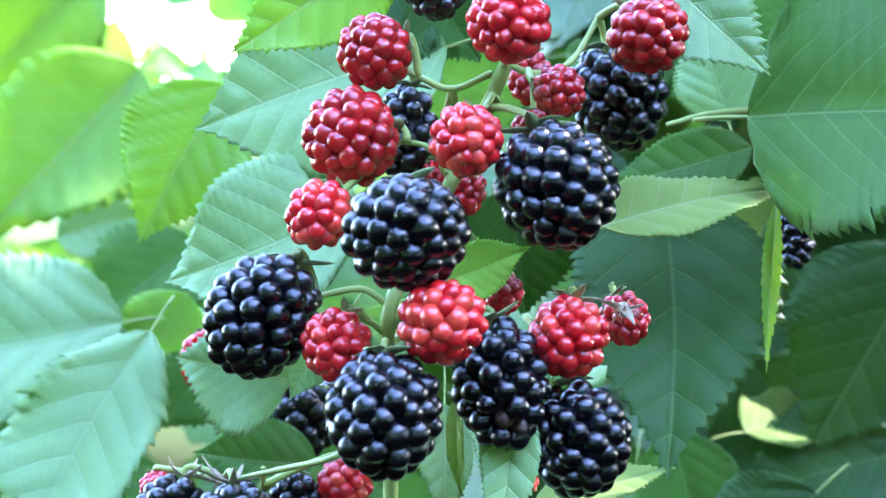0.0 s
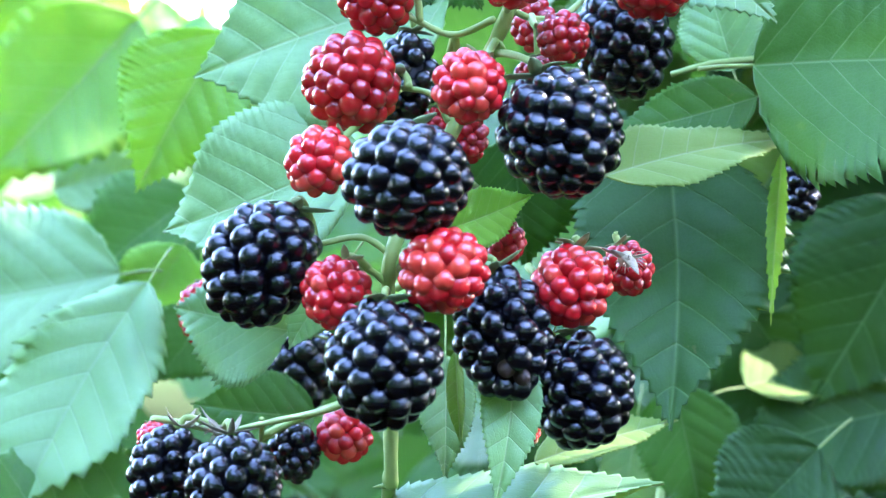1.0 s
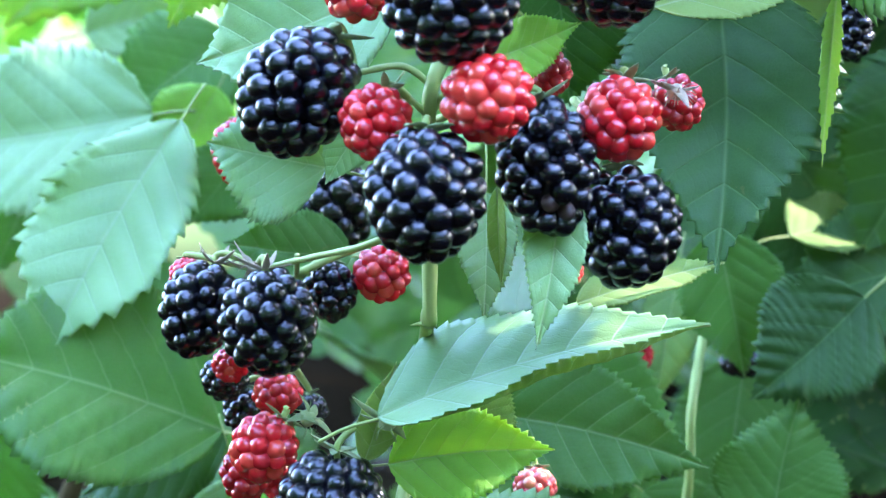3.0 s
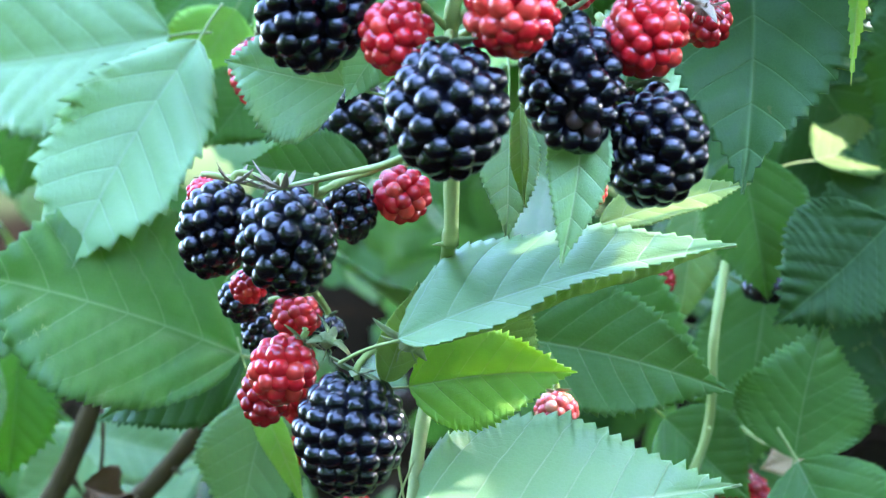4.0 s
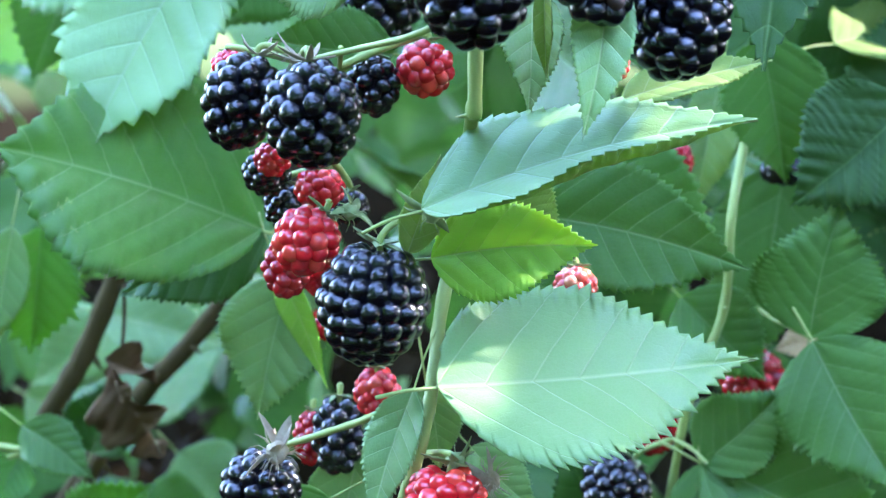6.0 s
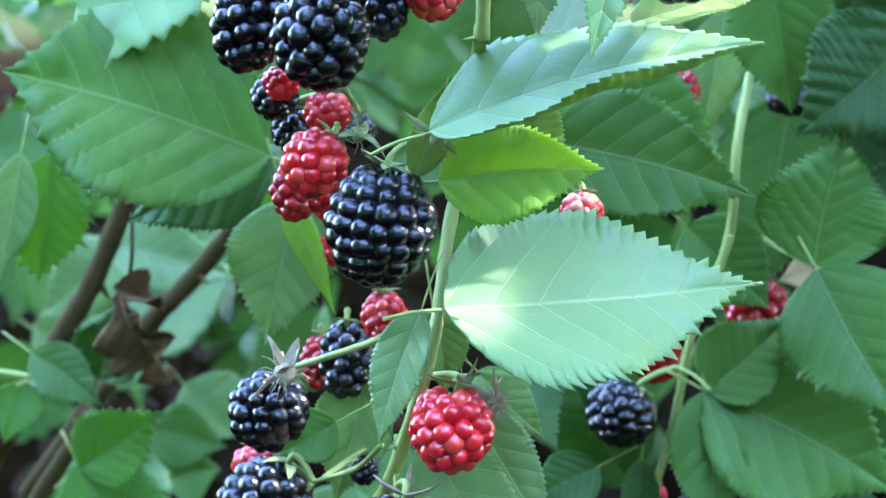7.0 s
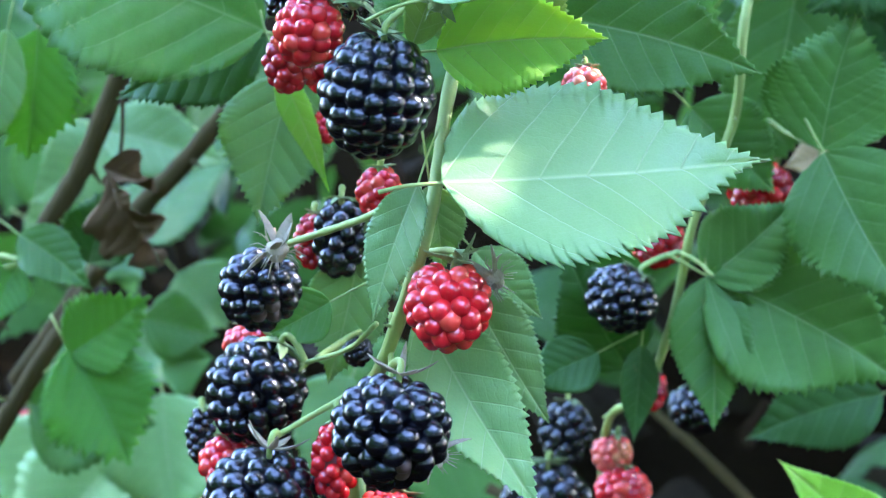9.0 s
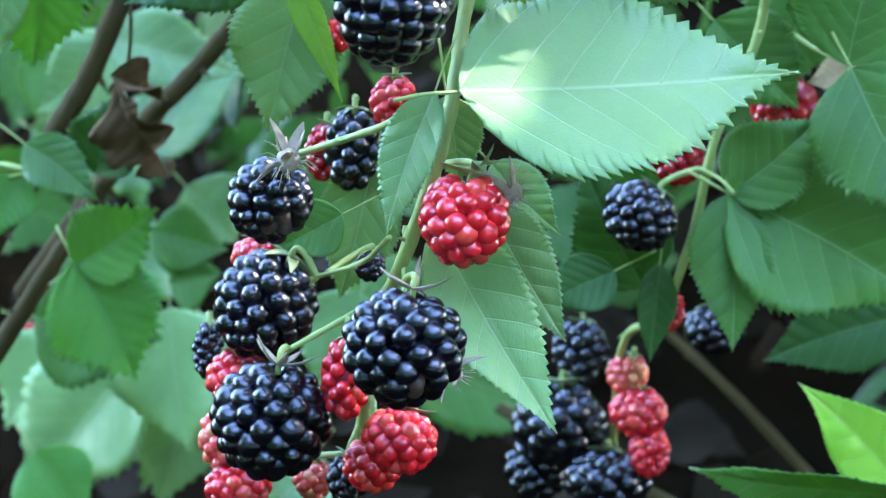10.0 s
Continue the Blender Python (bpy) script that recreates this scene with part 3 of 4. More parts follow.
bramble_leaf((-0.0109, 0.4300, 0.5838), (-0.0435, 0.4250, 0.5600), (0.244, -0.961, -0.132), 0.0242, BRIGHT, "bramble leaf with light shining through put into its yellow-green")
bramble_leaf((0.0008, 0.4700, 0.5630), (-0.0564, 0.4750, 0.5440), (-0.220, -0.876, 0.430), 0.0511, TEAL, "grey-green serrated bramble leaf in open shade", peak=0.45, bite=0.03)
bramble_leaf((-0.0178, 0.4550, 0.5282), (-0.0616, 0.4600, 0.5104), (-0.281, -0.846, 0.454), 0.0416, TEAL, "grey-green serrated bramble leaf in open shade", peak=0.45, bite=0.03)
bramble_leaf((-0.0342, 0.4660, 0.4880), (-0.0600, 0.4660, 0.4931), (0.028, -0.990, 0.141), 0.0318, TEAL, "grey-green serrated bramble leaf in open shade", peak=0.42)
bramble_leaf((-0.0228, 0.4200, 0.5024), (-0.0312, 0.4200, 0.4899), (-0.015, -1.000, 0.010), 0.0097, TEAL, "grey-green serrated bramble leaf in open shade", detail=0)
bramble_leaf((0.0012, 0.3920, 0.5168), (0.0161, 0.3850, 0.5235), (-0.393, -0.916, -0.081), 0.0111, BRIGHT, "bramble leaf with light shining through put into its yellow-green")
bramble_leaf((0.0130, 0.3880, 0.4970), (0.0091, 0.3770, 0.4664), (0.156, -0.935, 0.317), 0.0114, TEAL, "grey-green serrated bramble leaf in open shade")
bramble_leaf((0.0004, 0.4320, 0.4873), (0.0002, 0.4200, 0.4632), (0.167, -0.883, 0.439), 0.0123, TEAL, "grey-green serrated bramble leaf in open shade")
bramble_leaf((-0.0082, 0.4750, 0.5810), (-0.0288, 0.4750, 0.5542), (0.042, -0.999, -0.033), 0.0333, SHADE_GREEN, "serrated bramble leaf, its green darkened for the shade")
bramble_leaf((-0.0030, 0.4700, 0.5782), (0.0085, 0.4750, 0.5594), (0.093, -0.975, -0.202), 0.0255, SHADE_GREEN, "serrated bramble leaf, its green darkened for the shade")
bramble_leaf((0.0650, 0.4750, 0.5459), (0.0571, 0.4800, 0.5711), (-0.178, -0.974, 0.137), 0.0193, TEAL, "grey-green serrated bramble leaf in open shade")
bramble_leaf((0.0695, 0.4700, 0.5402), (0.0348, 0.4650, 0.5315), (0.027, -0.910, 0.415), 0.0165, GREEN, "green serrated bramble leaf with furrowed veins")
bramble_leaf((0.0151, 0.4800, 0.5309), (0.0195, 0.4900, 0.4998), (0.015, -0.953, -0.304), 0.0343, SHADE_GREEN, "serrated bramble leaf, its green darkened for the shade")
bramble_leaf((0.0937, 0.5000, 0.5826), (0.0738, 0.5000, 0.5518), (-0.102, -0.993, 0.066), 0.0351, GREEN, "green serrated bramble leaf with furrowed veins")
bramble_leaf((-0.0300, 0.4900, 0.4648), (-0.0595, 0.4900, 0.4675), (0.016, -0.984, 0.175), 0.0201, GREEN, "green serrated bramble leaf with furrowed veins")
# three narrow strips whose light colour stands for sun on their neighbours' margins
bramble_leaf((0.0727, 0.4540, 0.5283), (0.0693, 0.4440, 0.4921), (-0.25, -0.95, 0.1), 0.0042, BRIGHT, "yellow-green strip added for the sunlit margin of a leaf", fold=8, bite=0.16, teeth=14, stalk=0)
bramble_leaf((0.0205, 0.3920, 0.4975), (0.0119, 0.3860, 0.4775), (0.400, -0.911, 0.100), 0.0048, BRIGHT, "narrow yellow-green strip added for the sunlit fold of a leaf", fold=25)
bramble_leaf((0.0024, 0.4180, 0.4901), (0.0036, 0.4200, 0.4700), (-0.500, -0.858, -0.115), 0.0044, UNDER, "narrow pale strip added for the sunlit edge of a leaf", fold=20)
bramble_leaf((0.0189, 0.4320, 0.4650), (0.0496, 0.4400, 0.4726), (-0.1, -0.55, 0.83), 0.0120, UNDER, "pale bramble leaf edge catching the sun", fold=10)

# leaves round the middle fruit
bramble_leaf((-0.0196, 0.3980, 0.4490), (0.0426, 0.4020, 0.4669), (-0.223, -0.436, 0.872), 0.0316, SAGE, "sage green serrated bramble leaf in open shade", under=UNDER, fold=6, droop=0.17, bite=0.04, quilt=0.016, wave=0.05, lip=-0.1)
bramble_leaf((-0.0226, 0.4120, 0.4369), (-0.0165, 0.4100, 0.4570), (0.350, -0.800, 0.450), 0.0085, UNDER, "narrow pale bract beside the fruit stalk", fold=14, bite=0.03)
bramble_leaf((-0.0182, 0.4160, 0.4351), (0.0144, 0.4140, 0.4391), (-0.124, -0.923, 0.364), 0.0205, BRIGHT, "bramble leaf with light shining through put into its yellow-green", droop=0.06)
bramble_leaf((-0.0162, 0.4050, 0.4124), (0.0487, 0.4290, 0.4128), (0.198, -0.548, 0.813), 0.0465, TEAL, "grey-green serrated bramble leaf in open shade", droop=0.03, teeth=30, fold=4, peak=0.3, quilt=0.008, taper=1.65)
bramble_leaf((-0.0069, 0.4450, 0.4429), (0.0085, 0.4450, 0.4330), (-0.040, -0.997, -0.062), 0.0164, UNDER, "bramble leaf showing its pale matt underside")
bramble_leaf((0.0036, 0.4900, 0.4281), (0.0520, 0.4780, 0.4193), (-0.150, -0.902, 0.404), 0.0299, GREEN, "green serrated bramble leaf with furrowed veins")
bramble_leaf((0.0024, 0.5250, 0.4349), (0.0523, 0.5200, 0.4117), (-0.015, -0.983, 0.181), 0.0365, GREEN, "green serrated bramble leaf with furrowed veins")
bramble_leaf((-0.0627, 0.5140, 0.4174), (-0.1237, 0.4950, 0.4401), (0.425, -0.741, 0.520), 0.0570, GREEN, "green serrated bramble leaf with furrowed veins", peak=0.58, quilt=0.035, droop=0.05, teeth=30, bite=0.03)
bramble_leaf((-0.0631, 0.5250, 0.4135), (-0.1014, 0.5300, 0.3948), (-0.173, -0.981, 0.091), 0.0244, SHADE_GREEN, "serrated bramble leaf, its green darkened for the shade")
bramble_leaf((-0.0755, 0.5350, 0.4915), (-0.1034, 0.5050, 0.4390), (-0.094, -0.834, 0.544), 0.0385, SAGE, "sage green serrated bramble leaf in open shade", peak=0.62, bite=0.09, teeth=16, wave=0.06)
bramble_leaf((-0.0940, 0.6100, 0.4862), (-0.1615, 0.6200, 0.4744), (-0.214, -0.824, 0.524), 0.0552, SAGE, "sage green serrated bramble leaf in open shade", peak=0.5, bite=0.06, teeth=20)

# leaves round the lower fruit
bramble_leaf((-0.0209, 0.4100, 0.4100), (-0.0286, 0.4050, 0.3834), (-0.300, -0.800, 0.500), 0.0121, TEAL, "grey-green serrated bramble leaf in open shade", bite=0.06)
bramble_leaf((-0.0201, 0.4250, 0.3787), (0.0063, 0.4150, 0.3398), (0.204, -0.780, 0.600), 0.0207, TEAL, "grey-green serrated bramble leaf in open shade", fold=14)
bramble_leaf((-0.0105, 0.4500, 0.3756), (0.0080, 0.4450, 0.3473), (0.072, -0.973, 0.219), 0.0166, TEAL, "grey-green serrated bramble leaf in open shade")
bramble_leaf((-0.0098, 0.4600, 0.3812), (0.0057, 0.4550, 0.3678), (-0.025, -0.945, 0.326), 0.0132, TEAL, "grey-green serrated bramble leaf in open shade")
bramble_leaf((-0.0357, 0.4700, 0.3766), (-0.0423, 0.4700, 0.3444), (-0.001, -1.000, 0.000), 0.0187, TEAL, "grey-green serrated bramble leaf in open shade")
bramble_leaf((-0.0410, 0.4550, 0.3697), (-0.0548, 0.4550, 0.3612), (-0.128, -0.970, 0.209), 0.0133, GREEN, "green serrated bramble leaf with furrowed veins", bite=0.01)
bramble_leaf((-0.0197, 0.4500, 0.3984), (-0.0165, 0.4500, 0.3790), (0.073, -0.997, 0.012), 0.0129, TEAL, "grey-green serrated bramble leaf in open shade")
bramble_leaf((-0.0540, 0.5000, 0.4103), (-0.0622, 0.5000, 0.3730), (0.100, -0.850, 0.450), 0.0261, SAGE, "sage green serrated bramble leaf in open shade")
bramble_leaf((-0.0576, 0.4950, 0.4142), (-0.0445, 0.4900, 0.3845), (-0.499, -0.863, -0.075), 0.0081, BRIGHT, "bramble leaf with light shining through put into its yellow-green")

# leaves behind, on the shaded side
bramble_leaf((0.0621, 0.5600, 0.4616), (0.0706, 0.5600, 0.4229), (-0.093, -0.995, -0.020), 0.0282, GREEN, "green serrated bramble leaf with furrowed veins")
bramble_leaf((0.0986, 0.5450, 0.4473), (0.0696, 0.5400, 0.4210), (-0.072, -0.962, 0.262), 0.0361, SHADE_GREEN, "serrated bramble leaf, its green darkened for the shade", quilt=0.04)
bramble_leaf((0.0756, 0.5350, 0.3877), (0.0825, 0.5400, 0.4221), (-0.167, -0.970, 0.175), 0.0348, GREEN, "green serrated bramble leaf with furrowed veins")
bramble_leaf((0.0757, 0.5300, 0.3882), (0.0969, 0.5100, 0.3552), (-0.234, -0.890, 0.390), 0.0357, GREEN, "green serrated bramble leaf with furrowed veins")
bramble_leaf((0.0489, 0.5320, 0.3537), (0.0524, 0.5200, 0.3165), (-0.107, -0.949, 0.296), 0.0211, GREEN, "green serrated bramble leaf with furrowed veins")
bramble_leaf((0.0493, 0.5320, 0.3541), (0.1011, 0.5300, 0.3280), (0.034, -0.989, 0.143), 0.0424, GREEN, "green serrated bramble leaf with furrowed veins")
bramble_leaf((0.0494, 0.5330, 0.3534), (0.0699, 0.5300, 0.3759), (-0.282, -0.951, 0.130), 0.0237, GREEN, "green serrated bramble leaf with furrowed veins")
bramble_leaf((0.0314, 0.5500, 0.3214), (0.0129, 0.5450, 0.3565), (0.168, -0.984, -0.052), 0.0260, SHADE_GREEN, "serrated bramble leaf, its green darkened for the shade")
bramble_leaf((0.0226, 0.5350, 0.3308), (0.0041, 0.5300, 0.3216), (0.049, -0.915, 0.400), 0.0158, SHADE_GREEN, "serrated bramble leaf, its green darkened for the shade", bite=0.015)
bramble_leaf((0.0343, 0.5400, 0.3314), (0.0334, 0.5350, 0.3061), (-0.085, -0.977, 0.196), 0.0102, SHADE_GREEN, "serrated bramble leaf, its green darkened for the shade")
bramble_leaf((0.1050, 0.5300, 0.2712), (0.0688, 0.5150, 0.3112), (0.319, -0.946, -0.066), 0.0216, BRIGHT, "bramble leaf with light shining through put into its yellow-green", bite=0.02)
bramble_leaf((0.1028, 0.5100, 0.2843), (0.0422, 0.5000, 0.2932), (0.049, -0.813, -0.580), 0.0237, GREEN, "green serrated bramble leaf with furrowed veins")
bramble_leaf((0.1105, 0.6000, 0.2977), (0.0714, 0.6000, 0.2813), (-0.155, -0.917, 0.368), 0.0246, SHADE_GREEN, "serrated bramble leaf, its green darkened for the shade")
bramble_leaf((0.0545, 0.5850, 0.4458), (0.0491, 0.5800, 0.4095), (-0.103, -0.983, 0.151), 0.0171, TEAL, "grey-green serrated bramble leaf in open shade")
bramble_leaf((0.0801, 0.6300, 0.4144), (0.0726, 0.6200, 0.3538), (-0.137, -0.975, 0.177), 0.0390, GREEN, "green serrated bramble leaf with furrowed veins")
bramble_leaf((0.0437, 0.5500, 0.3936), (0.0663, 0.5450, 0.3733), (-0.038, -0.979, 0.198), 0.0269, GREEN, "green serrated bramble leaf with furrowed veins")
bramble_leaf((0.1396, 0.6000, 0.5082), (0.1061, 0.6000, 0.4490), (-0.201, -0.973, -0.300), 0.0589, SHADE_GREEN, "serrated bramble leaf, its green darkened for the shade")
bramble_leaf((0.1340, 0.6000, 0.4490), (0.0832, 0.6000, 0.4324), (-0.070, -0.975, 0.213), 0.0427, SHADE_GREEN, "serrated bramble leaf, its green darkened for the shade")
bramble_leaf((0.0924, 0.6200, 0.4729), (0.1183, 0.6200, 0.4284), (-0.057, -0.998, -0.033), 0.0509, SHADE_GREEN, "serrated bramble leaf, its green darkened for the shade")
# upper face given the pale underside colour to strengthen the sun on it
bramble_leaf((0.0875, 0.6000, 0.4551), (0.1182, 0.6200, 0.4550), (-0.05, -0.62, 0.78), 0.0280, UNDER, "bramble leaf paled for the full sun that falls on it", fold=6, wave=0.08)
bramble_leaf((0.0910, 0.6000, 0.3708), (0.0759, 0.6000, 0.3654), (-0.103, -0.951, 0.292), 0.0121, PALE, "dead tan bramble leaf curled at its margin", detail=0)

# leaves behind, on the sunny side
bramble_leaf((-0.0566, 0.5450, 0.5549), (-0.0791, 0.5400, 0.5139), (0.134, -0.990, 0.047), 0.0353, BRIGHT, "bramble leaf with light shining through put into its yellow-green")
bramble_leaf((-0.1010, 0.7000, 0.5619), (-0.1522, 0.6800, 0.5063), (0.259, -0.960, 0.107), 0.0561, BRIGHT, "bramble leaf with light shining through put into its yellow-green", detail=0)
bramble_leaf((-0.1368, 0.7500, 0.5466), (-0.1696, 0.7400, 0.5065), (0.224, -0.973, 0.059), 0.0444, BRIGHT, "bramble leaf with light shining through put into its yellow-green", detail=0)
bramble_leaf((-0.1405, 0.8500, 0.6055), (-0.1939, 0.8500, 0.5553), (0.109, -0.987, -0.116), 0.0504, BRIGHT, "bramble leaf with light shining through put into its yellow-green", detail=0)
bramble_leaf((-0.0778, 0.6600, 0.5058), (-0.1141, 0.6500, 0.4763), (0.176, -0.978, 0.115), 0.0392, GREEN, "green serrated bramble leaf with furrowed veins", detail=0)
bramble_leaf((-0.0803, 0.6500, 0.4905), (-0.0948, 0.6500, 0.4620), (0.061, -0.998, -0.031), 0.0284, BRIGHT, "bramble leaf with light shining through put into its yellow-green", detail=0)
bramble_leaf((-0.1487, 0.8000, 0.4986), (-0.1095, 0.8000, 0.5073), (-0.005, -1.000, 0.022), 0.0282, TEAL, "grey-green serrated bramble leaf in open shade", detail=0)
bramble_leaf((-0.1434, 0.7000, 0.4647), (-0.1611, 0.7000, 0.4229), (0.134, -0.989, -0.057), 0.0318, GREEN, "green serrated bramble leaf with furrowed veins", detail=0)
bramble_leaf((-0.0672, 0.6000, 0.4764), (-0.0832, 0.6000, 0.4554), (0.018, -1.000, -0.014), 0.0254, GREEN, "green serrated bramble leaf with furrowed veins", detail=0)
bramble_leaf((-0.1320, 0.5800, 0.4011), (-0.1361, 0.5800, 0.3643), (0.268, -0.95, 0.15), 0.0250, FRESH, "fresh green broad bramble leaf with fanned veins", peak=0.5, bite=0.12, teeth=15)
bramble_leaf((-0.1379, 0.5700, 0.4030), (-0.1462, 0.5700, 0.3650), (0.3, -0.93, 0.2), 0.0130, TEAL, "grey-green serrated bramble leaf in open shade")
bramble_leaf((-0.1247, 0.6050, 0.3263), (-0.1183, 0.6000, 0.3509), (-0.188, -0.93, 0.3), 0.0225, SHADE_GREEN, "serrated bramble leaf, its green darkened for the shade", bite=0.07, teeth=18)
bramble_leaf((-0.1436, 0.6000, 0.3359), (-0.1210, 0.5900, 0.3235), (-0.1, -0.8, 0.6), 0.0170, GREEN, "green serrated bramble leaf with furrowed veins", bite=0.07, teeth=16)
bramble_leaf((-0.1472, 0.6100, 0.3228), (-0.1525, 0.6000, 0.3071), (0.2, -0.93, 0.25), 0.0150, FRESH, "fresh green broad bramble leaf with fanned veins", bite=0.08, teeth=14)
bramble_leaf((-0.1322, 0.6100, 0.2957), (-0.1069, 0.6050, 0.3168), (0.05, -0.93, 0.35), 0.0255, FRESH, "fresh green broad bramble leaf with fanned veins", bite=0.11, teeth=15)
bramble_leaf((-0.1322, 0.6100, 0.2970), (-0.1126, 0.6000, 0.2648), (0.05, -0.95, 0.3), 0.0360, FRESH, "fresh green broad bramble leaf with fanned veins", bite=0.1, teeth=18, peak=0.45)
bramble_leaf((-0.1389, 0.7800, 0.2466), (-0.1100, 0.7800, 0.2406), (0.075, -0.930, 0.361), 0.0266, GREEN, "green serrated bramble leaf with furrowed veins", detail=0)
bramble_leaf((-0.1324, 0.7800, 0.2256), (-0.1123, 0.7800, 0.2311), (-0.084, -0.947, 0.310), 0.0245, GREEN, "green serrated bramble leaf with furrowed veins", detail=0)
bramble_leaf((-0.1495, 0.7500, 0.3298), (-0.1015, 0.7500, 0.3184), (0.068, -0.956, 0.287), 0.0291, TEAL, "grey-green serrated bramble leaf in open shade", detail=0)
bramble_leaf((-0.1488, 0.7800, 0.3197), (-0.1822, 0.7800, 0.2914), (-0.057, -0.996, 0.067), 0.0304, TEAL, "grey-green serrated bramble leaf in open shade", detail=0)
bramble_leaf((-0.1662, 0.7000, 0.2419), (-0.1211, 0.7000, 0.2361), (0.051, -0.916, 0.397), 0.0450, GREEN, "green serrated bramble leaf with furrowed veins", detail=0)
bramble_leaf((-0.1424, 0.7500, 0.2053), (-0.1801, 0.7500, 0.1465), (-0.063, -0.800, 0.600), 0.0557, TEAL, "grey-green serrated bramble leaf in open shade", detail=0)
bramble_leaf((-0.1237, 0.7800, 0.2033), (-0.1373, 0.7800, 0.1292), (0.077, -0.800, 0.600), 0.0445, TEAL, "grey-green serrated bramble leaf in open shade", detail=0)
bramble_leaf((-0.0720, 0.9500, 0.6240), (-0.1200, 0.9500, 0.6120), (0.032, -0.996, -0.078), 0.0384, BRIGHT, "bramble leaf with light shining through put into its yellow-green", detail=0)
bramble_leaf((-0.1258, 0.7400, 0.2318), (-0.1154, 0.7200, 0.1839), (-0.10, -0.80, 0.60), 0.0480, TEAL, "grey-green serrated bramble leaf in open shade", detail=0)
bramble_leaf((-0.1144, 0.8000, 0.1956), (-0.1441, 0.7800, 0.1363), (0.10, -0.80, 0.60), 0.0450, SAGE, "sage green serrated bramble leaf in open shade", detail=0)
bramble_leaf((-0.1877, 0.8500, 0.1735), (-0.2132, 0.8400, 0.1317), (0.10, -0.75, 0.65), 0.0400, TEAL, "grey-green serrated bramble leaf in open shade", detail=0)
bramble_leaf((-0.1370, 0.8500, 0.2197), (-0.1591, 0.8400, 0.1970), (0.10, -0.75, 0.65), 0.0400, SAGE, "sage green serrated bramble leaf in open shade", detail=0)
bramble_leaf((-0.0744, 0.7800, 0.1580), (-0.0918, 0.7600, 0.1348), (0.10, -0.80, 0.60), 0.0400, TEAL, "grey-green serrated bramble leaf in open shade", detail=0)
bramble_leaf((-0.0530, 0.7000, 0.2569), (-0.0668, 0.6900, 0.2225), (0.00, -0.80, 0.60), 0.0350, SAGE, "sage green serrated bramble leaf in open shade", detail=0)
bramble_leaf((-0.1675, 0.7000, 0.1901), (-0.1477, 0.6900, 0.1675), (0.00, -0.80, 0.60), 0.0300, FRESH, "fresh green broad bramble leaf with fanned veins", detail=0)
bramble_leaf((-0.1291, 0.8000, 0.2587), (-0.1091, 0.8000, 0.2366), (0.00, -0.80, 0.60), 0.0350, SAGE, "sage green serrated bramble leaf in open shade", detail=0)

# a withered leaf
stem([(-0.1110, 0.5900, 0.3826), (-0.1106, 0.5870, 0.3709), (-0.1117, 0.5850, 0.3594)], 0.00060, 0.00050, "thin dry brown leaf stalk", mat=CANE)
stem([(-0.1677, 0.6100, 0.3273), (-0.1574, 0.6100, 0.3263), (-0.1444, 0.6070, 0.3257)], 0.00120, 0.00100, "pale green leaf stalk")
stem([(-0.1664, 0.6100, 0.3147), (-0.1559, 0.6100, 0.3202), (-0.1437, 0.6070, 0.3252)], 0.00090, 0.00080, "pale green leaf stalk")
bramble_leaf((-0.1142, 0.5850, 0.3603), (-0.0990, 0.5800, 0.3344), (-0.5, -0.85, 0.1), 0.0190, BROWN, "withered brown curled bramble leaf", under=BROWN, fold=30, wave=0.42, bite=0.06, stalk=0, quilt=0.09, twist=75, droop=0.14, teeth=14)
bramble_leaf((-0.1155, 0.5830, 0.3621), (-0.1013, 0.5880, 0.3539), (0.1, -0.75, 0.65), 0.0110, BROWN, "shrivelled brown leaflet rolled at its margin", under=BROWN, fold=48, wave=0.2, bite=0.05, stalk=0, quilt=0.05, twist=-40)

# upper fruit cluster
blackberry((-0.0335, 0.3830, 0.5108), 0.01064, 0.01231, BLACK, "ripe black blackberry leaning on its short green stalk", axis=(0.45, 0.3, 0.8), count=63, to=(-0.0238, 0.3900, 0.5138))
blackberry((-0.0066, 0.3660, 0.5270), 0.01143, 0.00994, BLACK, "ripe glossy black blackberry with tight round drupelets", axis=(-0.1, 0.5, 0.8), count=68, to=(-0.0045, 0.3980, 0.5223))
blackberry((0.0211, 0.3870, 0.5346), 0.01176, 0.01239, BLACK, "ripe glossy black blackberry with tight round drupelets", axis=(-0.3, 0.35, 0.85), count=71, to=(0.0094, 0.4050, 0.5492))
blackberry((-0.0103, 0.3610, 0.4957), 0.01036, 0.01144, BLACK, "ripe glossy black blackberry with tight round drupelets", axis=(0, 0.35, 0.9), count=61, to=(-0.0100, 0.3980, 0.5005))
blackberry((0.0106, 0.3830, 0.4982), 0.00920, 0.01255, BLACK, "ripe black blackberry with shrivelled brown drupelets at its tip", axis=(-0.15, 0.3, 0.9), count=54, dried=2, to=(-0.0091, 0.3980, 0.5049))
blackberry((0.0255, 0.3920, 0.4864), 0.01040, 0.01147, BLACK, "ripe glossy black blackberry with tight round drupelets", axis=(-0.1, 0.3, 0.9), count=62, to=(0.0163, 0.4100, 0.5080))
blackberry((0.0353, 0.4200, 0.5515), 0.00999, 0.01136, BLACK, "ripe glossy black blackberry with tight round drupelets", axis=(-0.2, 0.3, 0.9), count=59, to=(0.0313, 0.4200, 0.5673))
blackberry((-0.0077, 0.4300, 0.5440), 0.00675, 0.01048, BLACK, "ripe glossy black blackberry with tight round drupelets", axis=(0.1, 0.3, 0.9), count=38, to=(-0.0079, 0.4100, 0.5568))
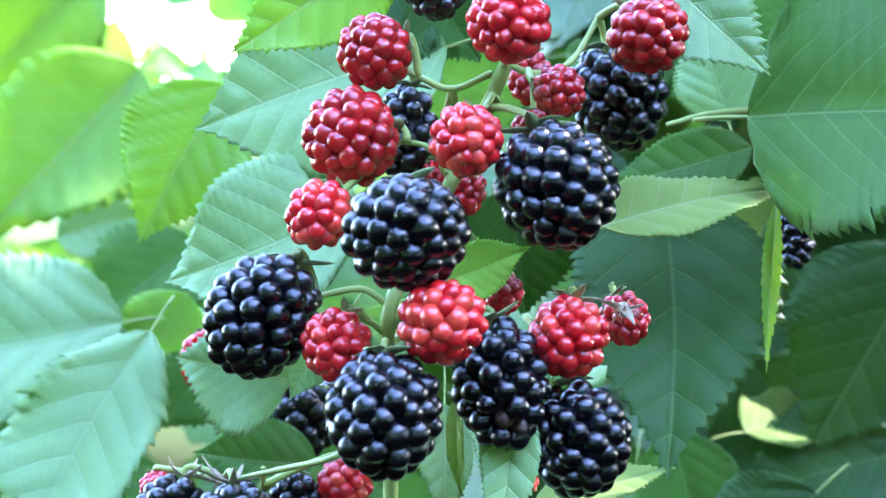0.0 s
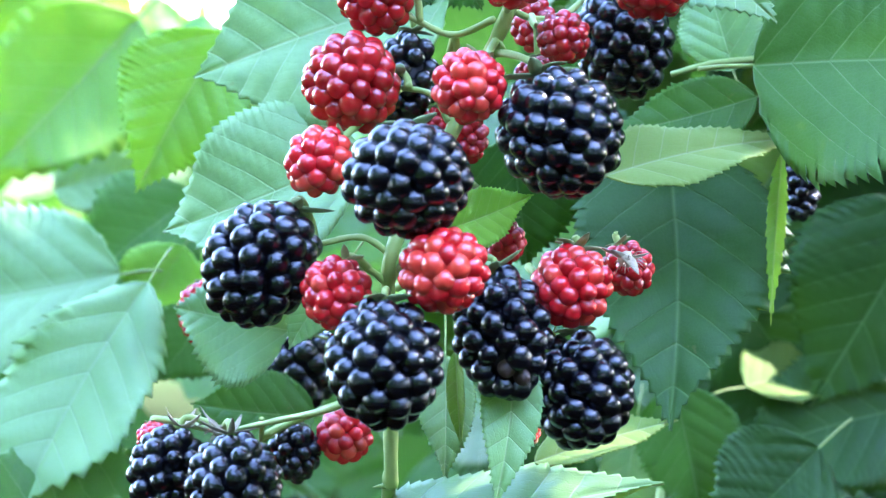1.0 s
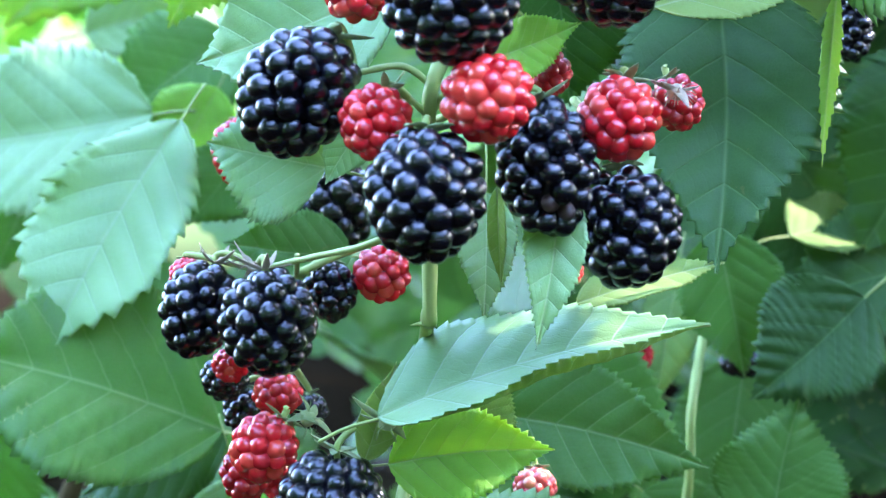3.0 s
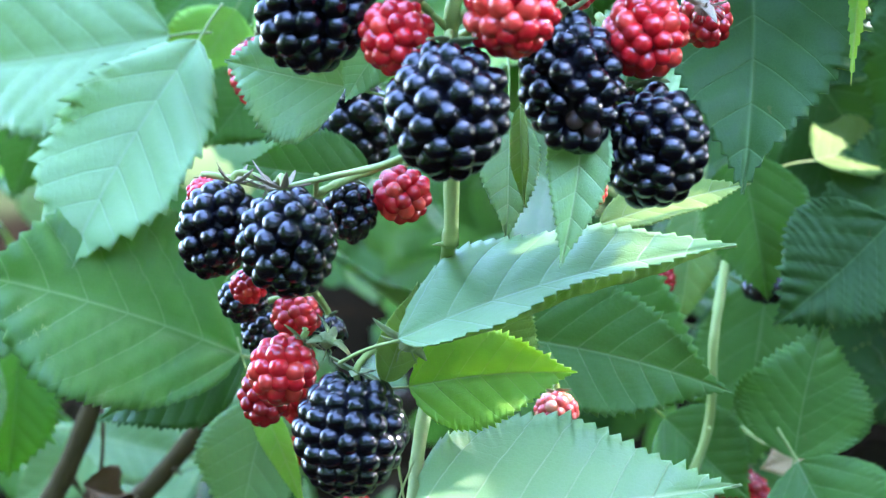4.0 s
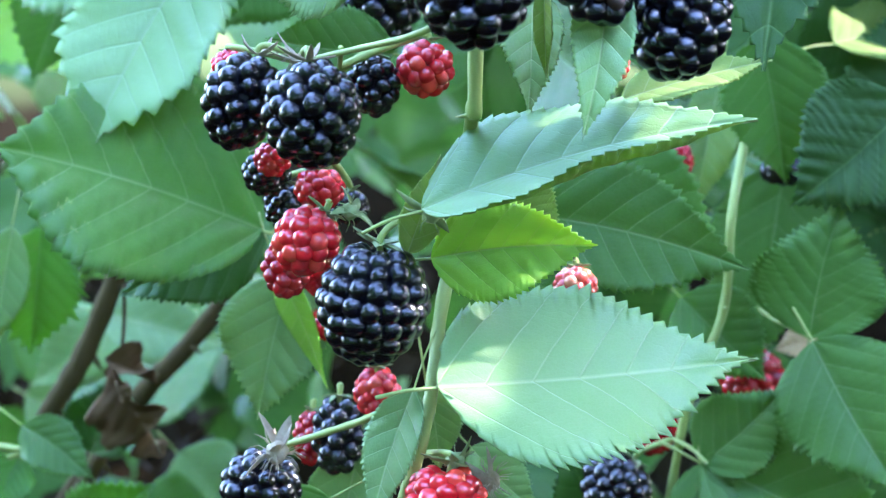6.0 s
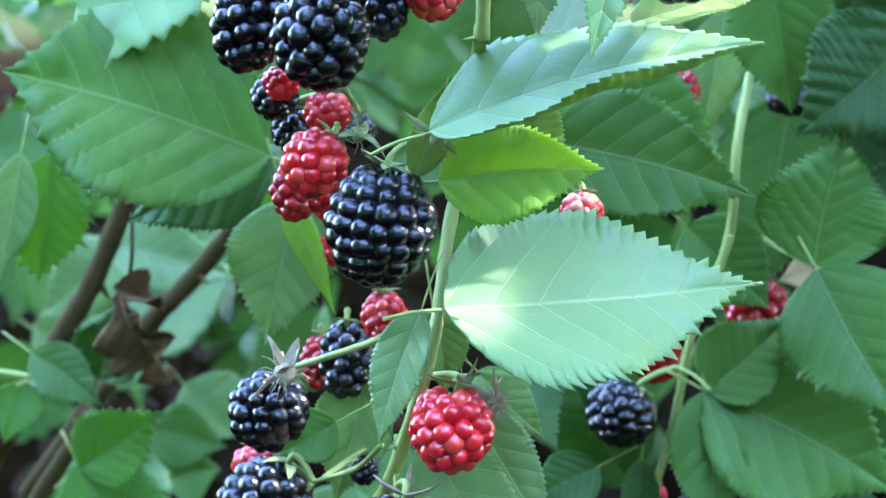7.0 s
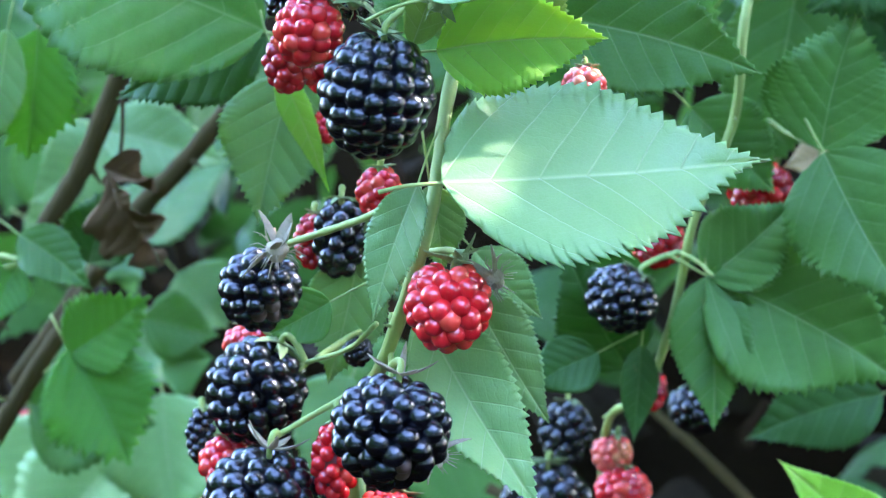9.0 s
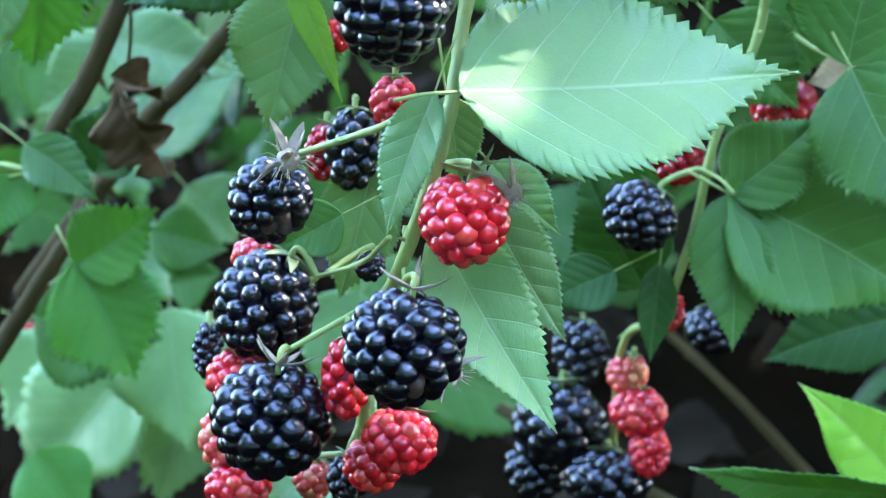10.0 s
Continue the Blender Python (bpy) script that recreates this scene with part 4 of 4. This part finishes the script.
blackberry((-0.0015, 0.4100, 0.5724), 0.00641, 0.00663, BLACK, "ripe glossy black blackberry with tight round drupelets", count=36, to=(0.0181, 0.4159, 0.5727))
blackberry((-0.0350, 0.5050, 0.4745), 0.01080, 0.01160, BLACK, "ripe glossy black blackberry with tight round drupelets", count=49, stalk=0.0015)
blackberry((0.0843, 0.5000, 0.5186), 0.00570, 0.00883, BLACK, "ripe glossy black blackberry with tight round drupelets", count=46, near=False, stalk=0.0015)
blackberry((-0.0133, 0.4050, 0.5599), 0.00765, 0.00722, DARK_RED, "half-ripe dark red blackberry with shiny drupelets", axis=(0.6, 0.3, 0.3), count=44, to=(-0.0049, 0.4100, 0.5553))
blackberry((-0.0177, 0.3990, 0.5435), 0.00972, 0.00907, DARK_RED, "half-ripe dark red blackberry with shiny drupelets", axis=(0.7, 0.4, 0.2), count=57, to=(-0.0069, 0.4000, 0.5428))
blackberry((0.0043, 0.3850, 0.5432), 0.00688, 0.00709, RED, "unripe bright red blackberry with shiny drupelets", axis=(0.3, 0.6, 0.5), count=39, to=(0.0097, 0.4050, 0.5518))
blackberry((0.0122, 0.3900, 0.5652), 0.00799, 0.00757, RED, "unripe bright red blackberry with shiny drupelets", axis=(0, 0.5, -0.4), count=46, to=(0.0116, 0.4050, 0.5569))
blackberry((0.0392, 0.4000, 0.5630), 0.00810, 0.00734, DARK_RED, "half-ripe dark red blackberry with shiny drupelets", axis=(-0.3, 0.5, 0.7), count=47, to=(0.0313, 0.4200, 0.5673))
blackberry((0.0223, 0.4000, 0.5522), 0.00508, 0.00530, DARK_RED, "small unripe dull red blackberry with a pale sepal", axis=(-0.7, 0.4, 0.3), count=34, to=(0.0167, 0.4100, 0.5564))
blackberry((0.0177, 0.4200, 0.5549), 0.00477, 0.00567, DARK_RED, "half-ripe dark red blackberry with shiny drupelets", count=34, to=(0.0181, 0.4159, 0.5727))
blackberry((-0.0231, 0.3880, 0.5293), 0.00632, 0.00695, RED, "unripe bright red blackberry with shiny drupelets", axis=(0.5, 0.5, 0.5), count=35, to=(-0.0086, 0.4045, 0.5426))
blackberry((0.0043, 0.4200, 0.5327), 0.00456, 0.00570, DARK_RED, "half-ripe dark red blackberry with shiny drupelets", count=34, to=(0.0018, 0.4100, 0.5528))
blackberry((-0.0014, 0.4250, 0.5354), 0.00300, 0.00346, DARK_RED, "half-ripe dark red blackberry with shiny drupelets", count=34, to=(0.0018, 0.4100, 0.5528))
blackberry((-0.0192, 0.3720, 0.5068), 0.00639, 0.00669, RED, "unripe bright red blackberry with shiny drupelets", axis=(0.2, 0.5, 0.7), count=36, to=(-0.0142, 0.3900, 0.5095))
blackberry((-0.0002, 0.3640, 0.5115), 0.00793, 0.00754, RED, "unripe bright red blackberry with shiny drupelets", axis=(-0.1, 0.6, 0.6), count=46, to=(-0.0096, 0.3960, 0.5073))
blackberry((0.0112, 0.4000, 0.5136), 0.00435, 0.00457, DARK_RED, "half-ripe dark red blackberry with shiny drupelets", count=34, to=(-0.0008, 0.4000, 0.5298))
blackberry((0.0236, 0.3880, 0.5063), 0.00761, 0.00783, RED, "unripe bright red blackberry with shiny drupelets", axis=(0.1, 0.4, 0.8), count=44, stalk=0.0015)
blackberry((0.0354, 0.4050, 0.5080), 0.00508, 0.00552, DARK_RED, "small red blackberry with a dried grey sepal across it", axis=(-0.3, 0.3, 0.8), count=34, stalk=0.0015)
blackberry((0.0162, 0.4200, 0.4735), 0.00345, 0.00322, PALE_RED, "unripe pinkish orange blackberry with pale drupelets", count=34, stalk=0.0015)
blackberry((-0.0594, 0.5200, 0.4853), 0.00681, 0.00851, RED, "unripe bright red blackberry with shiny drupelets", count=46, near=False, stalk=0.0015)
blackberry((0.0179, 0.4100, 0.5454), 0.00444, 0.00333, DARK_RED, "half-ripe dark red blackberry with shiny drupelets", count=34, to=(0.0178, 0.4100, 0.5559))

# middle fruit cluster
blackberry((-0.0569, 0.4280, 0.4635), 0.00806, 0.01007, BLACK, "ripe glossy black blackberry with tight round drupelets", axis=(0.3, 0.2, 0.9), count=46, dry=True, to=(-0.0453, 0.4300, 0.4713))
blackberry((-0.0608, 0.4380, 0.4686), 0.00377, 0.00366, RED, "unripe bright red blackberry with shiny drupelets", count=34, to=(-0.0453, 0.4300, 0.4713))
blackberry((-0.0416, 0.4150, 0.4633), 0.00975, 0.01084, BLACK, "ripe glossy black blackberry with tight round drupelets", axis=(-0.1, 0.2, 0.95), count=57, dry=True, to=(-0.0453, 0.4300, 0.4713))
blackberry((-0.0313, 0.4400, 0.4653), 0.00574, 0.00643, BLACK, "ripe glossy black blackberry with tight round drupelets", axis=(0, 0.2, 0.9), count=34, to=(-0.0380, 0.4341, 0.4688))
blackberry((-0.0208, 0.4400, 0.4690), 0.00607, 0.00607, RED, "unripe bright red blackberry with shiny drupelets", axis=(0, 0.2, 0.9), count=34, to=(-0.0378, 0.4323, 0.4701))
blackberry((-0.0547, 0.4520, 0.4441), 0.00525, 0.00525, BLACK, "ripe glossy black blackberry with tight round drupelets", count=34, to=(-0.0401, 0.4533, 0.4521))
blackberry((-0.0512, 0.4580, 0.4355), 0.00485, 0.00558, BLACK, "ripe glossy black blackberry with tight round drupelets", count=34, to=(-0.0412, 0.4580, 0.4445))
blackberry((-0.0374, 0.4600, 0.4353), 0.00426, 0.00390, BLACK, "ripe glossy black blackberry with tight round drupelets", count=34, to=(-0.0409, 0.4580, 0.4457))
blackberry((-0.0521, 0.4400, 0.4494), 0.00394, 0.00370, RED, "unripe bright red blackberry with shiny drupelets", count=34, to=(-0.0391, 0.4450, 0.4614))
blackberry((-0.0421, 0.4380, 0.4438), 0.00531, 0.00462, RED, "unripe bright red blackberry with shiny drupelets", count=34, to=(-0.0393, 0.4462, 0.4600))
blackberry((-0.0430, 0.4180, 0.4375), 0.00685, 0.00707, RED, "unripe bright red blackberry with shiny drupelets", axis=(0.5, 0.3, 0.8), count=39, stalk=0.0015)
blackberry((-0.0495, 0.4450, 0.4251), 0.00544, 0.00662, DARK_RED, "half-ripe dark red blackberry with shiny drupelets", count=34, to=(-0.0431, 0.4580, 0.4355))
blackberry((-0.0436, 0.4550, 0.4220), 0.00484, 0.00545, RED, "unripe bright red blackberry with shiny drupelets", count=34, to=(-0.0433, 0.4580, 0.4344))
blackberry((-0.0289, 0.4070, 0.4279), 0.01112, 0.01209, BLACK, "ripe glossy black blackberry with tight round drupelets", axis=(0.12, 0.12, 0.98), count=88, rings=True, to=(-0.0144, 0.4200, 0.4483))
blackberry((0.0122, 0.4600, 0.4189), 0.00489, 0.00440, PALE_RED, "unripe pinkish orange blackberry with pale drupelets", count=34, stalk=0.0015)

# lower fruit cluster
blackberry((-0.0402, 0.4700, 0.3796), 0.00625, 0.00937, BLACK, "ripe glossy black blackberry with tight round drupelets", count=35, stalk=0.0015)
blackberry((-0.0304, 0.4500, 0.3964), 0.00519, 0.00569, RED, "unripe bright red blackberry with shiny drupelets", axis=(0, 0.2, 0.95), count=34, stalk=0.0015)
blackberry((-0.0470, 0.4780, 0.3763), 0.00451, 0.00663, DARK_RED, "half-ripe dark red blackberry with shiny drupelets", count=34, stalk=0.0015)
blackberry((-0.0543, 0.4370, 0.3781), 0.00874, 0.00909, BLACK, "ripe black blackberry with dried sepals and brown specks", axis=(0.4, 0.1, 0.9), count=51, dried=3, dry=True, to=(-0.0496, 0.4370, 0.3880))
blackberry((-0.0140, 0.4030, 0.3880), 0.00862, 0.00904, RED, "unripe bright red blackberry with shiny drupelets", axis=(0.1, 0.3, 0.9), count=50, to=(-0.0217, 0.4250, 0.3904))
blackberry((-0.0565, 0.4500, 0.3501), 0.01125, 0.01209, BLACK, "ripe glossy black blackberry with tight round drupelets", axis=(0.4, 0.2, 0.8), count=67, to=(-0.0457, 0.4500, 0.3571))
blackberry((-0.0520, 0.4250, 0.3345), 0.01252, 0.01252, BLACK, "ripe glossy black blackberry with tight round drupelets", axis=(0.1, 0.15, 0.95), count=76, dry=True, to=(-0.0493, 0.4300, 0.3483))
blackberry((-0.0242, 0.4000, 0.3628), 0.01175, 0.01153, BLACK, "ripe glossy black blackberry with tight round drupelets", axis=(0.1, 0.3, 0.9), count=70, dried=2, dry=True, to=(-0.0254, 0.4150, 0.3702))
blackberry((-0.0369, 0.4250, 0.3449), 0.00529, 0.00873, RED, "unripe bright red blackberry with shiny drupelets", count=34, to=(-0.0376, 0.4309, 0.3558))
blackberry((-0.0252, 0.4200, 0.3340), 0.00779, 0.00687, RED, "unripe bright red blackberry with shiny drupelets", axis=(0.2, 0.4, 0.8), count=45, to=(-0.0298, 0.4320, 0.3594))
blackberry((-0.0314, 0.4350, 0.3211), 0.00658, 0.00598, RED, "unripe bright red blackberry with shiny drupelets", count=37, to=(-0.0333, 0.4468, 0.3378))
blackberry((-0.0596, 0.4600, 0.3572), 0.00565, 0.00467, RED, "unripe bright red blackberry with shiny drupelets", count=34, to=(-0.0457, 0.4500, 0.3571))
blackberry((-0.0630, 0.4500, 0.3325), 0.00638, 0.00613, RED, "unripe bright red blackberry with shiny drupelets", count=36, to=(-0.0457, 0.4500, 0.3571))
blackberry((-0.0664, 0.4600, 0.3135), 0.00609, 0.00762, PALE_RED, "unripe pinkish orange blackberry with pale drupelets", count=34, stalk=0.0015)
blackberry((-0.0628, 0.4550, 0.3035), 0.00759, 0.00633, RED, "unripe bright red blackberry with shiny drupelets", count=43, stalk=0.0015)
blackberry((-0.0462, 0.4600, 0.3042), 0.00460, 0.00460, PALE_RED, "unripe pinkish orange blackberry with pale drupelets", count=34, to=(-0.0363, 0.4577, 0.3121))
blackberry((-0.0378, 0.4500, 0.3099), 0.00473, 0.00573, BLACK, "ripe glossy black blackberry with tight round drupelets", count=34, to=(-0.0350, 0.4536, 0.3228))
blackberry((-0.0725, 0.4750, 0.3282), 0.00362, 0.00673, BLACK, "ripe glossy black blackberry with tight round drupelets", count=34, stalk=0.0015)
blackberry((-0.0350, 0.4600, 0.3566), 0.00344, 0.00368, BLACK, "ripe glossy black blackberry with tight round drupelets", count=34, to=(-0.0429, 0.4473, 0.3592))

# fruit behind
blackberry((0.0278, 0.5350, 0.3458), 0.00968, 0.00883, BLACK, "ripe glossy black blackberry with tight round drupelets", axis=(0.5, 0.2, 0.8), count=52, to=(0.0423, 0.5400, 0.3576))
blackberry((0.0373, 0.5500, 0.3576), 0.00740, 0.00780, DARK_RED, "half-ripe dark red blackberry with shiny drupelets", count=46, near=False, stalk=0.0015)
blackberry((0.0647, 0.5600, 0.3695), 0.00900, 0.00800, DARK_RED, "half-ripe dark red blackberry with shiny drupelets", count=46, near=False, stalk=0.0015)
blackberry((0.0296, 0.5600, 0.2918), 0.00584, 0.00584, PALE_RED, "unripe pinkish orange blackberry with pale drupelets", axis=(0.2, 0.1, 0.95), count=46, near=False, stalk=0.0015)
blackberry((0.0330, 0.5550, 0.2830), 0.00812, 0.00705, RED, "unripe bright red blackberry with shiny drupelets", count=46, near=False, stalk=0.0015)
blackberry((0.0378, 0.5650, 0.2667), 0.00598, 0.00723, RED, "unripe bright red blackberry with shiny drupelets", count=46, near=False, stalk=0.0015)
blackberry((0.0184, 0.6000, 0.2808), 0.00858, 0.01023, BLACK, "ripe glossy black blackberry with tight round drupelets", count=46, near=False, stalk=0.0015)
blackberry((0.0130, 0.5850, 0.2647), 0.01383, 0.01220, BLACK, "ripe glossy black blackberry with tight round drupelets", count=46, near=False, stalk=0.0015)
blackberry((0.0270, 0.5700, 0.2549), 0.01246, 0.00894, BLACK, "ripe glossy black blackberry with tight round drupelets", count=46, near=False, stalk=0.0015)
blackberry((0.0075, 0.5900, 0.2475), 0.00994, 0.00994, BLACK, "ripe glossy black blackberry with tight round drupelets", count=46, near=False, stalk=0.0015)
blackberry((0.0418, 0.5800, 0.3033), 0.00394, 0.00568, DARK_RED, "half-ripe dark red blackberry with shiny drupelets", count=46, near=False, stalk=0.0015)
blackberry((0.0567, 0.6000, 0.2902), 0.00918, 0.00754, BLACK, "ripe glossy black blackberry with tight round drupelets", count=46, near=False, stalk=0.0015)
blackberry((-0.2251, 0.9000, 0.1287), 0.00720, 0.00772, RED, "unripe bright red blackberry with shiny drupelets", count=46, near=False, stalk=0.0015)
blackberry((-0.2174, 0.9000, 0.1487), 0.00715, 0.00766, RED, "unripe bright red blackberry with shiny drupelets", count=46, near=False, stalk=0.0015)
blackberry((-0.0476, 0.5000, 0.3975), 0.00465, 0.00465, RED, "unripe bright red blackberry with shiny drupelets", count=46, near=False, stalk=0.0015)
blackberry((0.0732, 0.5800, 0.4222), 0.00714, 0.00403, BLACK, "ripe glossy black blackberry with tight round drupelets", count=46, near=False, stalk=0.0015)
blackberry((0.0426, 0.5650, 0.4272), 0.00423, 0.00544, DARK_RED, "half-ripe dark red blackberry with shiny drupelets", count=46, near=False, stalk=0.0015)

# withered flowers
dry_tuft((-0.0500, 0.4300, 0.3892), 0.0082, "dried grey-brown sepals and stamens above a berry", 1, (0, 0, -1))
dry_tuft((-0.0052, 0.4080, 0.3921), 0.0066, "shrivelled brown flower rest beside a red berry", 2, (1, 0, -0.3))
dry_tuft((0.0340, 0.3930, 0.5110), 0.0052, "dried grey sepal lying across a small red berry", 3, (0, 0, -1))
dry_tuft((-0.0461, 0.4250, 0.4726), 0.0040, "dried grey sepals above two black berries", 4, (0, 0, -1))
dry_tuft((-0.0145, 0.4050, 0.3560), 0.0055, "pale brown dried sepals beside a black berry", 5, (1, 0, 0))
dry_tuft((-0.0179, 0.4040, 0.4468), 0.0062, "pale green empty calyx with pointed sepals", 6, (0.4, -0.3, -0.5), SEPAL, "green_calyx")
dry_tuft((-0.0342, 0.4170, 0.4438), 0.0055, "pale green calyx above a red berry", 7, (-0.6, 0, -0.6), SEPAL, "green_calyx")
dry_tuft((-0.0121, 0.4050, 0.3974), 0.0052, "pale green calyx above a red berry", 8, (0.3, 0, -0.8), SEPAL, "green_calyx")

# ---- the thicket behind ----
# gaps cut into the foliage to let the sun onto these chosen places
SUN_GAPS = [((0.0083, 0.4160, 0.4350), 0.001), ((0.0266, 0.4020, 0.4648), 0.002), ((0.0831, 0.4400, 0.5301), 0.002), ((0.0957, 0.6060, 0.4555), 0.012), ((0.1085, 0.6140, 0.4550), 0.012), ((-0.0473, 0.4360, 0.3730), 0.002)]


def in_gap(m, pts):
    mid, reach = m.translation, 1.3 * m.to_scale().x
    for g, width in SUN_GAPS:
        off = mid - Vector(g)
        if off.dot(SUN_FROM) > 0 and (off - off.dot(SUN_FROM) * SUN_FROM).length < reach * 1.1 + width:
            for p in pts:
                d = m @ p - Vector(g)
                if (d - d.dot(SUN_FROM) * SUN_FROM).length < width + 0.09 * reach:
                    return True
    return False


def thicket(name, count, box, size, mats, seed, label, fine=True, cover=False):
    """Loose leaves that nobody could count, joined in one mesh. cover leaves the sunny corner of the bush open."""
    rng = random.Random(seed)
    bm = bmesh.new()
    lay = bm.loops.layers.uv.new("UVMap")
    teeth, rows, cols = (9, 27, 3) if fine else (5, 10, 2)
    n = 2 * cols + 1
    forms = [leaf_grid(1.0, rng.uniform(0.65, 0.8), teeth, rows, cols, rng.uniform(0, 18), rng.uniform(0.05, 0.3), 0.04, 0.38, k, 0.06, rng.uniform(-20, 20), 0.02) for k in range(6)]
    (x0, x1), (y0, y1), (z0, z1) = box
    for i in range(count):
        pts, uvs = forms[rng.randrange(6)]
        m = Matrix.LocRotScale((rng.uniform(x0, x1), rng.uniform(y0, y1), rng.uniform(z0, z1)), Euler((rng.gauss(0.9, 0.4), rng.gauss(0, 0.5), rng.gauss(-0.4, 1.1))), [rng.uniform(*size)] * 3)
        mi = rng.choices(range(len(mats)), [3, 2, 1][: len(mats)])[0]
        down = m.translation - SUN_FROM * ((m.translation.z - 0.55) / SUN_FROM.z)
        if cover and down.x < -0.03 + rng.gauss(0, 0.02) and down.y > 0.56:
            continue
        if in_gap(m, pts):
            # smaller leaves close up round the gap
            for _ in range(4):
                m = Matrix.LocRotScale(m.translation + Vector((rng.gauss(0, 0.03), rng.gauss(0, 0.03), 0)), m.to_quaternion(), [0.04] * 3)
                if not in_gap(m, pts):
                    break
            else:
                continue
        vs = [bm.verts.new(m @ p) for p in pts]
        for r in range(rows):
            for c in range(n - 1):
                q = (r * n + c, (r + 1) * n + c, (r + 1) * n + c + 1, r * n + c + 1)
                f = bm.faces.new([vs[k] for k in q])
                f.material_index = mi
                for l, k in zip(f.loops, q):
                    l[lay].uv = uvs[k]
    ob = part(name, bm, tuple(mats), None)
    return tagged(ob, label, "foliage", kind="stuff")


# leaves of the next canes, a few forms repeated
FORMS = []
for k, (mat, width) in enumerate(((GREEN, 0.05), (SHADE_GREEN, 0.055), (GREEN, 0.048), (SHADE_GREEN, 0.044), (SHADE_GREEN, 0.048))):
    FORMS.append(bramble_leaf((0, 2.1 + 0.2 * k, 0.3), (0.07, 2.1 + 0.2 * k, 0.26), (0, -0.5, 0.8), width, mat, "shaded green bramble leaf among the canes behind", detail=0, seed=300 + k, group="leaves behind"))
rng = random.Random(11)
for i in range(145):
    right = i < 120
    x = rng.uniform(0.0, 0.34) if right else rng.uniform(-0.5, 0.0)
    y = rng.uniform(0.64, 0.82) if right else rng.uniform(0.84, 1.15)
    z = rng.uniform(0.38, 0.66) if right else rng.uniform(0.14, 0.42)
    m = Matrix.LocRotScale((x, y, z), Euler((rng.gauss(0.9, 0.35), rng.gauss(0.2, 0.4), rng.gauss(-0.6, 0.9))), None)
    copy_thing(FORMS[i % 5], m)

thicket("thicket", 760, ((-0.02, 1.1), (0.82, 1.6), (0.29, 1.25)), (0.07, 0.11), [SHADE_GREEN, GREEN], 3, "dense bramble foliage behind the fruit, mostly darkened for shade")
# low foliage takes the shade-darkened green so the depth reads dark
thicket("thicket", 150, ((-0.02, 1.1), (1.0, 1.7), (0.03, 0.29)), (0.07, 0.11), [SHADE_GREEN], 12, "low bramble foliage darkened for shade close to the soil")
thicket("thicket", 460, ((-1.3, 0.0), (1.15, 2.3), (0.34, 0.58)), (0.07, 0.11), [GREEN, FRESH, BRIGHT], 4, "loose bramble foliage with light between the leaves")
thicket("thicket", 260, ((-1.2, 0.05), (1.2, 2.2), (0.0, 0.32)), (0.06, 0.1), [SHADE_GREEN], 22, "low bramble foliage darkened for shade close to the soil")
thicket("thicket", 16, ((-0.235, -0.115), (1.2, 1.4), (0.55, 0.64)), (0.03, 0.055), [FRESH, BRIGHT], 21, "small bright leaves against the open sky")
# foliage added overhead, out of view, to keep direct sun off the bush
thicket("thicket", 4200, ((-0.1, 2.0), (0.75, 2.7), (0.78, 1.35)), (0.1, 0.15), [SHADE_GREEN, GREEN], 6, "unseen overhead bramble foliage added to block the sun", False, True)
thicket("thicket", 3000, ((-0.05, 1.25), (0.38, 1.0), (0.74, 1.2)), (0.05, 0.08), [SHADE_GREEN, GREEN], 14, "unseen overhead bramble foliage added to block the sun", False, True)
thicket("thicket", 350, ((-1.2, -0.3), (1.3, 2.4), (0.8, 1.3)), (0.09, 0.14), [SHADE_GREEN, GREEN], 9, "unseen overhead bramble foliage added to block the sun", False)
thicket("leaf_litter", 420, ((-0.5, 0.7), (0.7, 2.0), (-0.02, 0.04)), (0.03, 0.06), [LITTER], 23, "fallen dry leaves, very dark brown, on the soil", False)
# added rows, three of them out of view, that block the low sky light
thicket("bramble_row", 3600, ((-3, 3), (-2.7, -1.9), (0.0, 2.3)), (0.16, 0.26), [SHADE_GREEN], 5, "unseen tall brambles added to block the low sky", False)
thicket("bramble_row", 1500, ((1.5, 2.2), (-1.8, 1.0), (0.0, 2.2)), (0.16, 0.26), [SHADE_GREEN], 7, "unseen side brambles added to narrow the sky", False)
thicket("bramble_row", 1500, ((-1.9, -1.1), (-1.8, 0.6), (0.0, 2.4)), (0.16, 0.26), [SHADE_GREEN], 8, "unseen side brambles added to narrow the sky", False)
thicket("bramble_row", 1500, ((-0.25, 3.2), (2.4, 3.1), (0.0, 1.7)), (0.16, 0.26), [SHADE_GREEN], 10, "tall darkened brambles added at the back to block the sky", False)
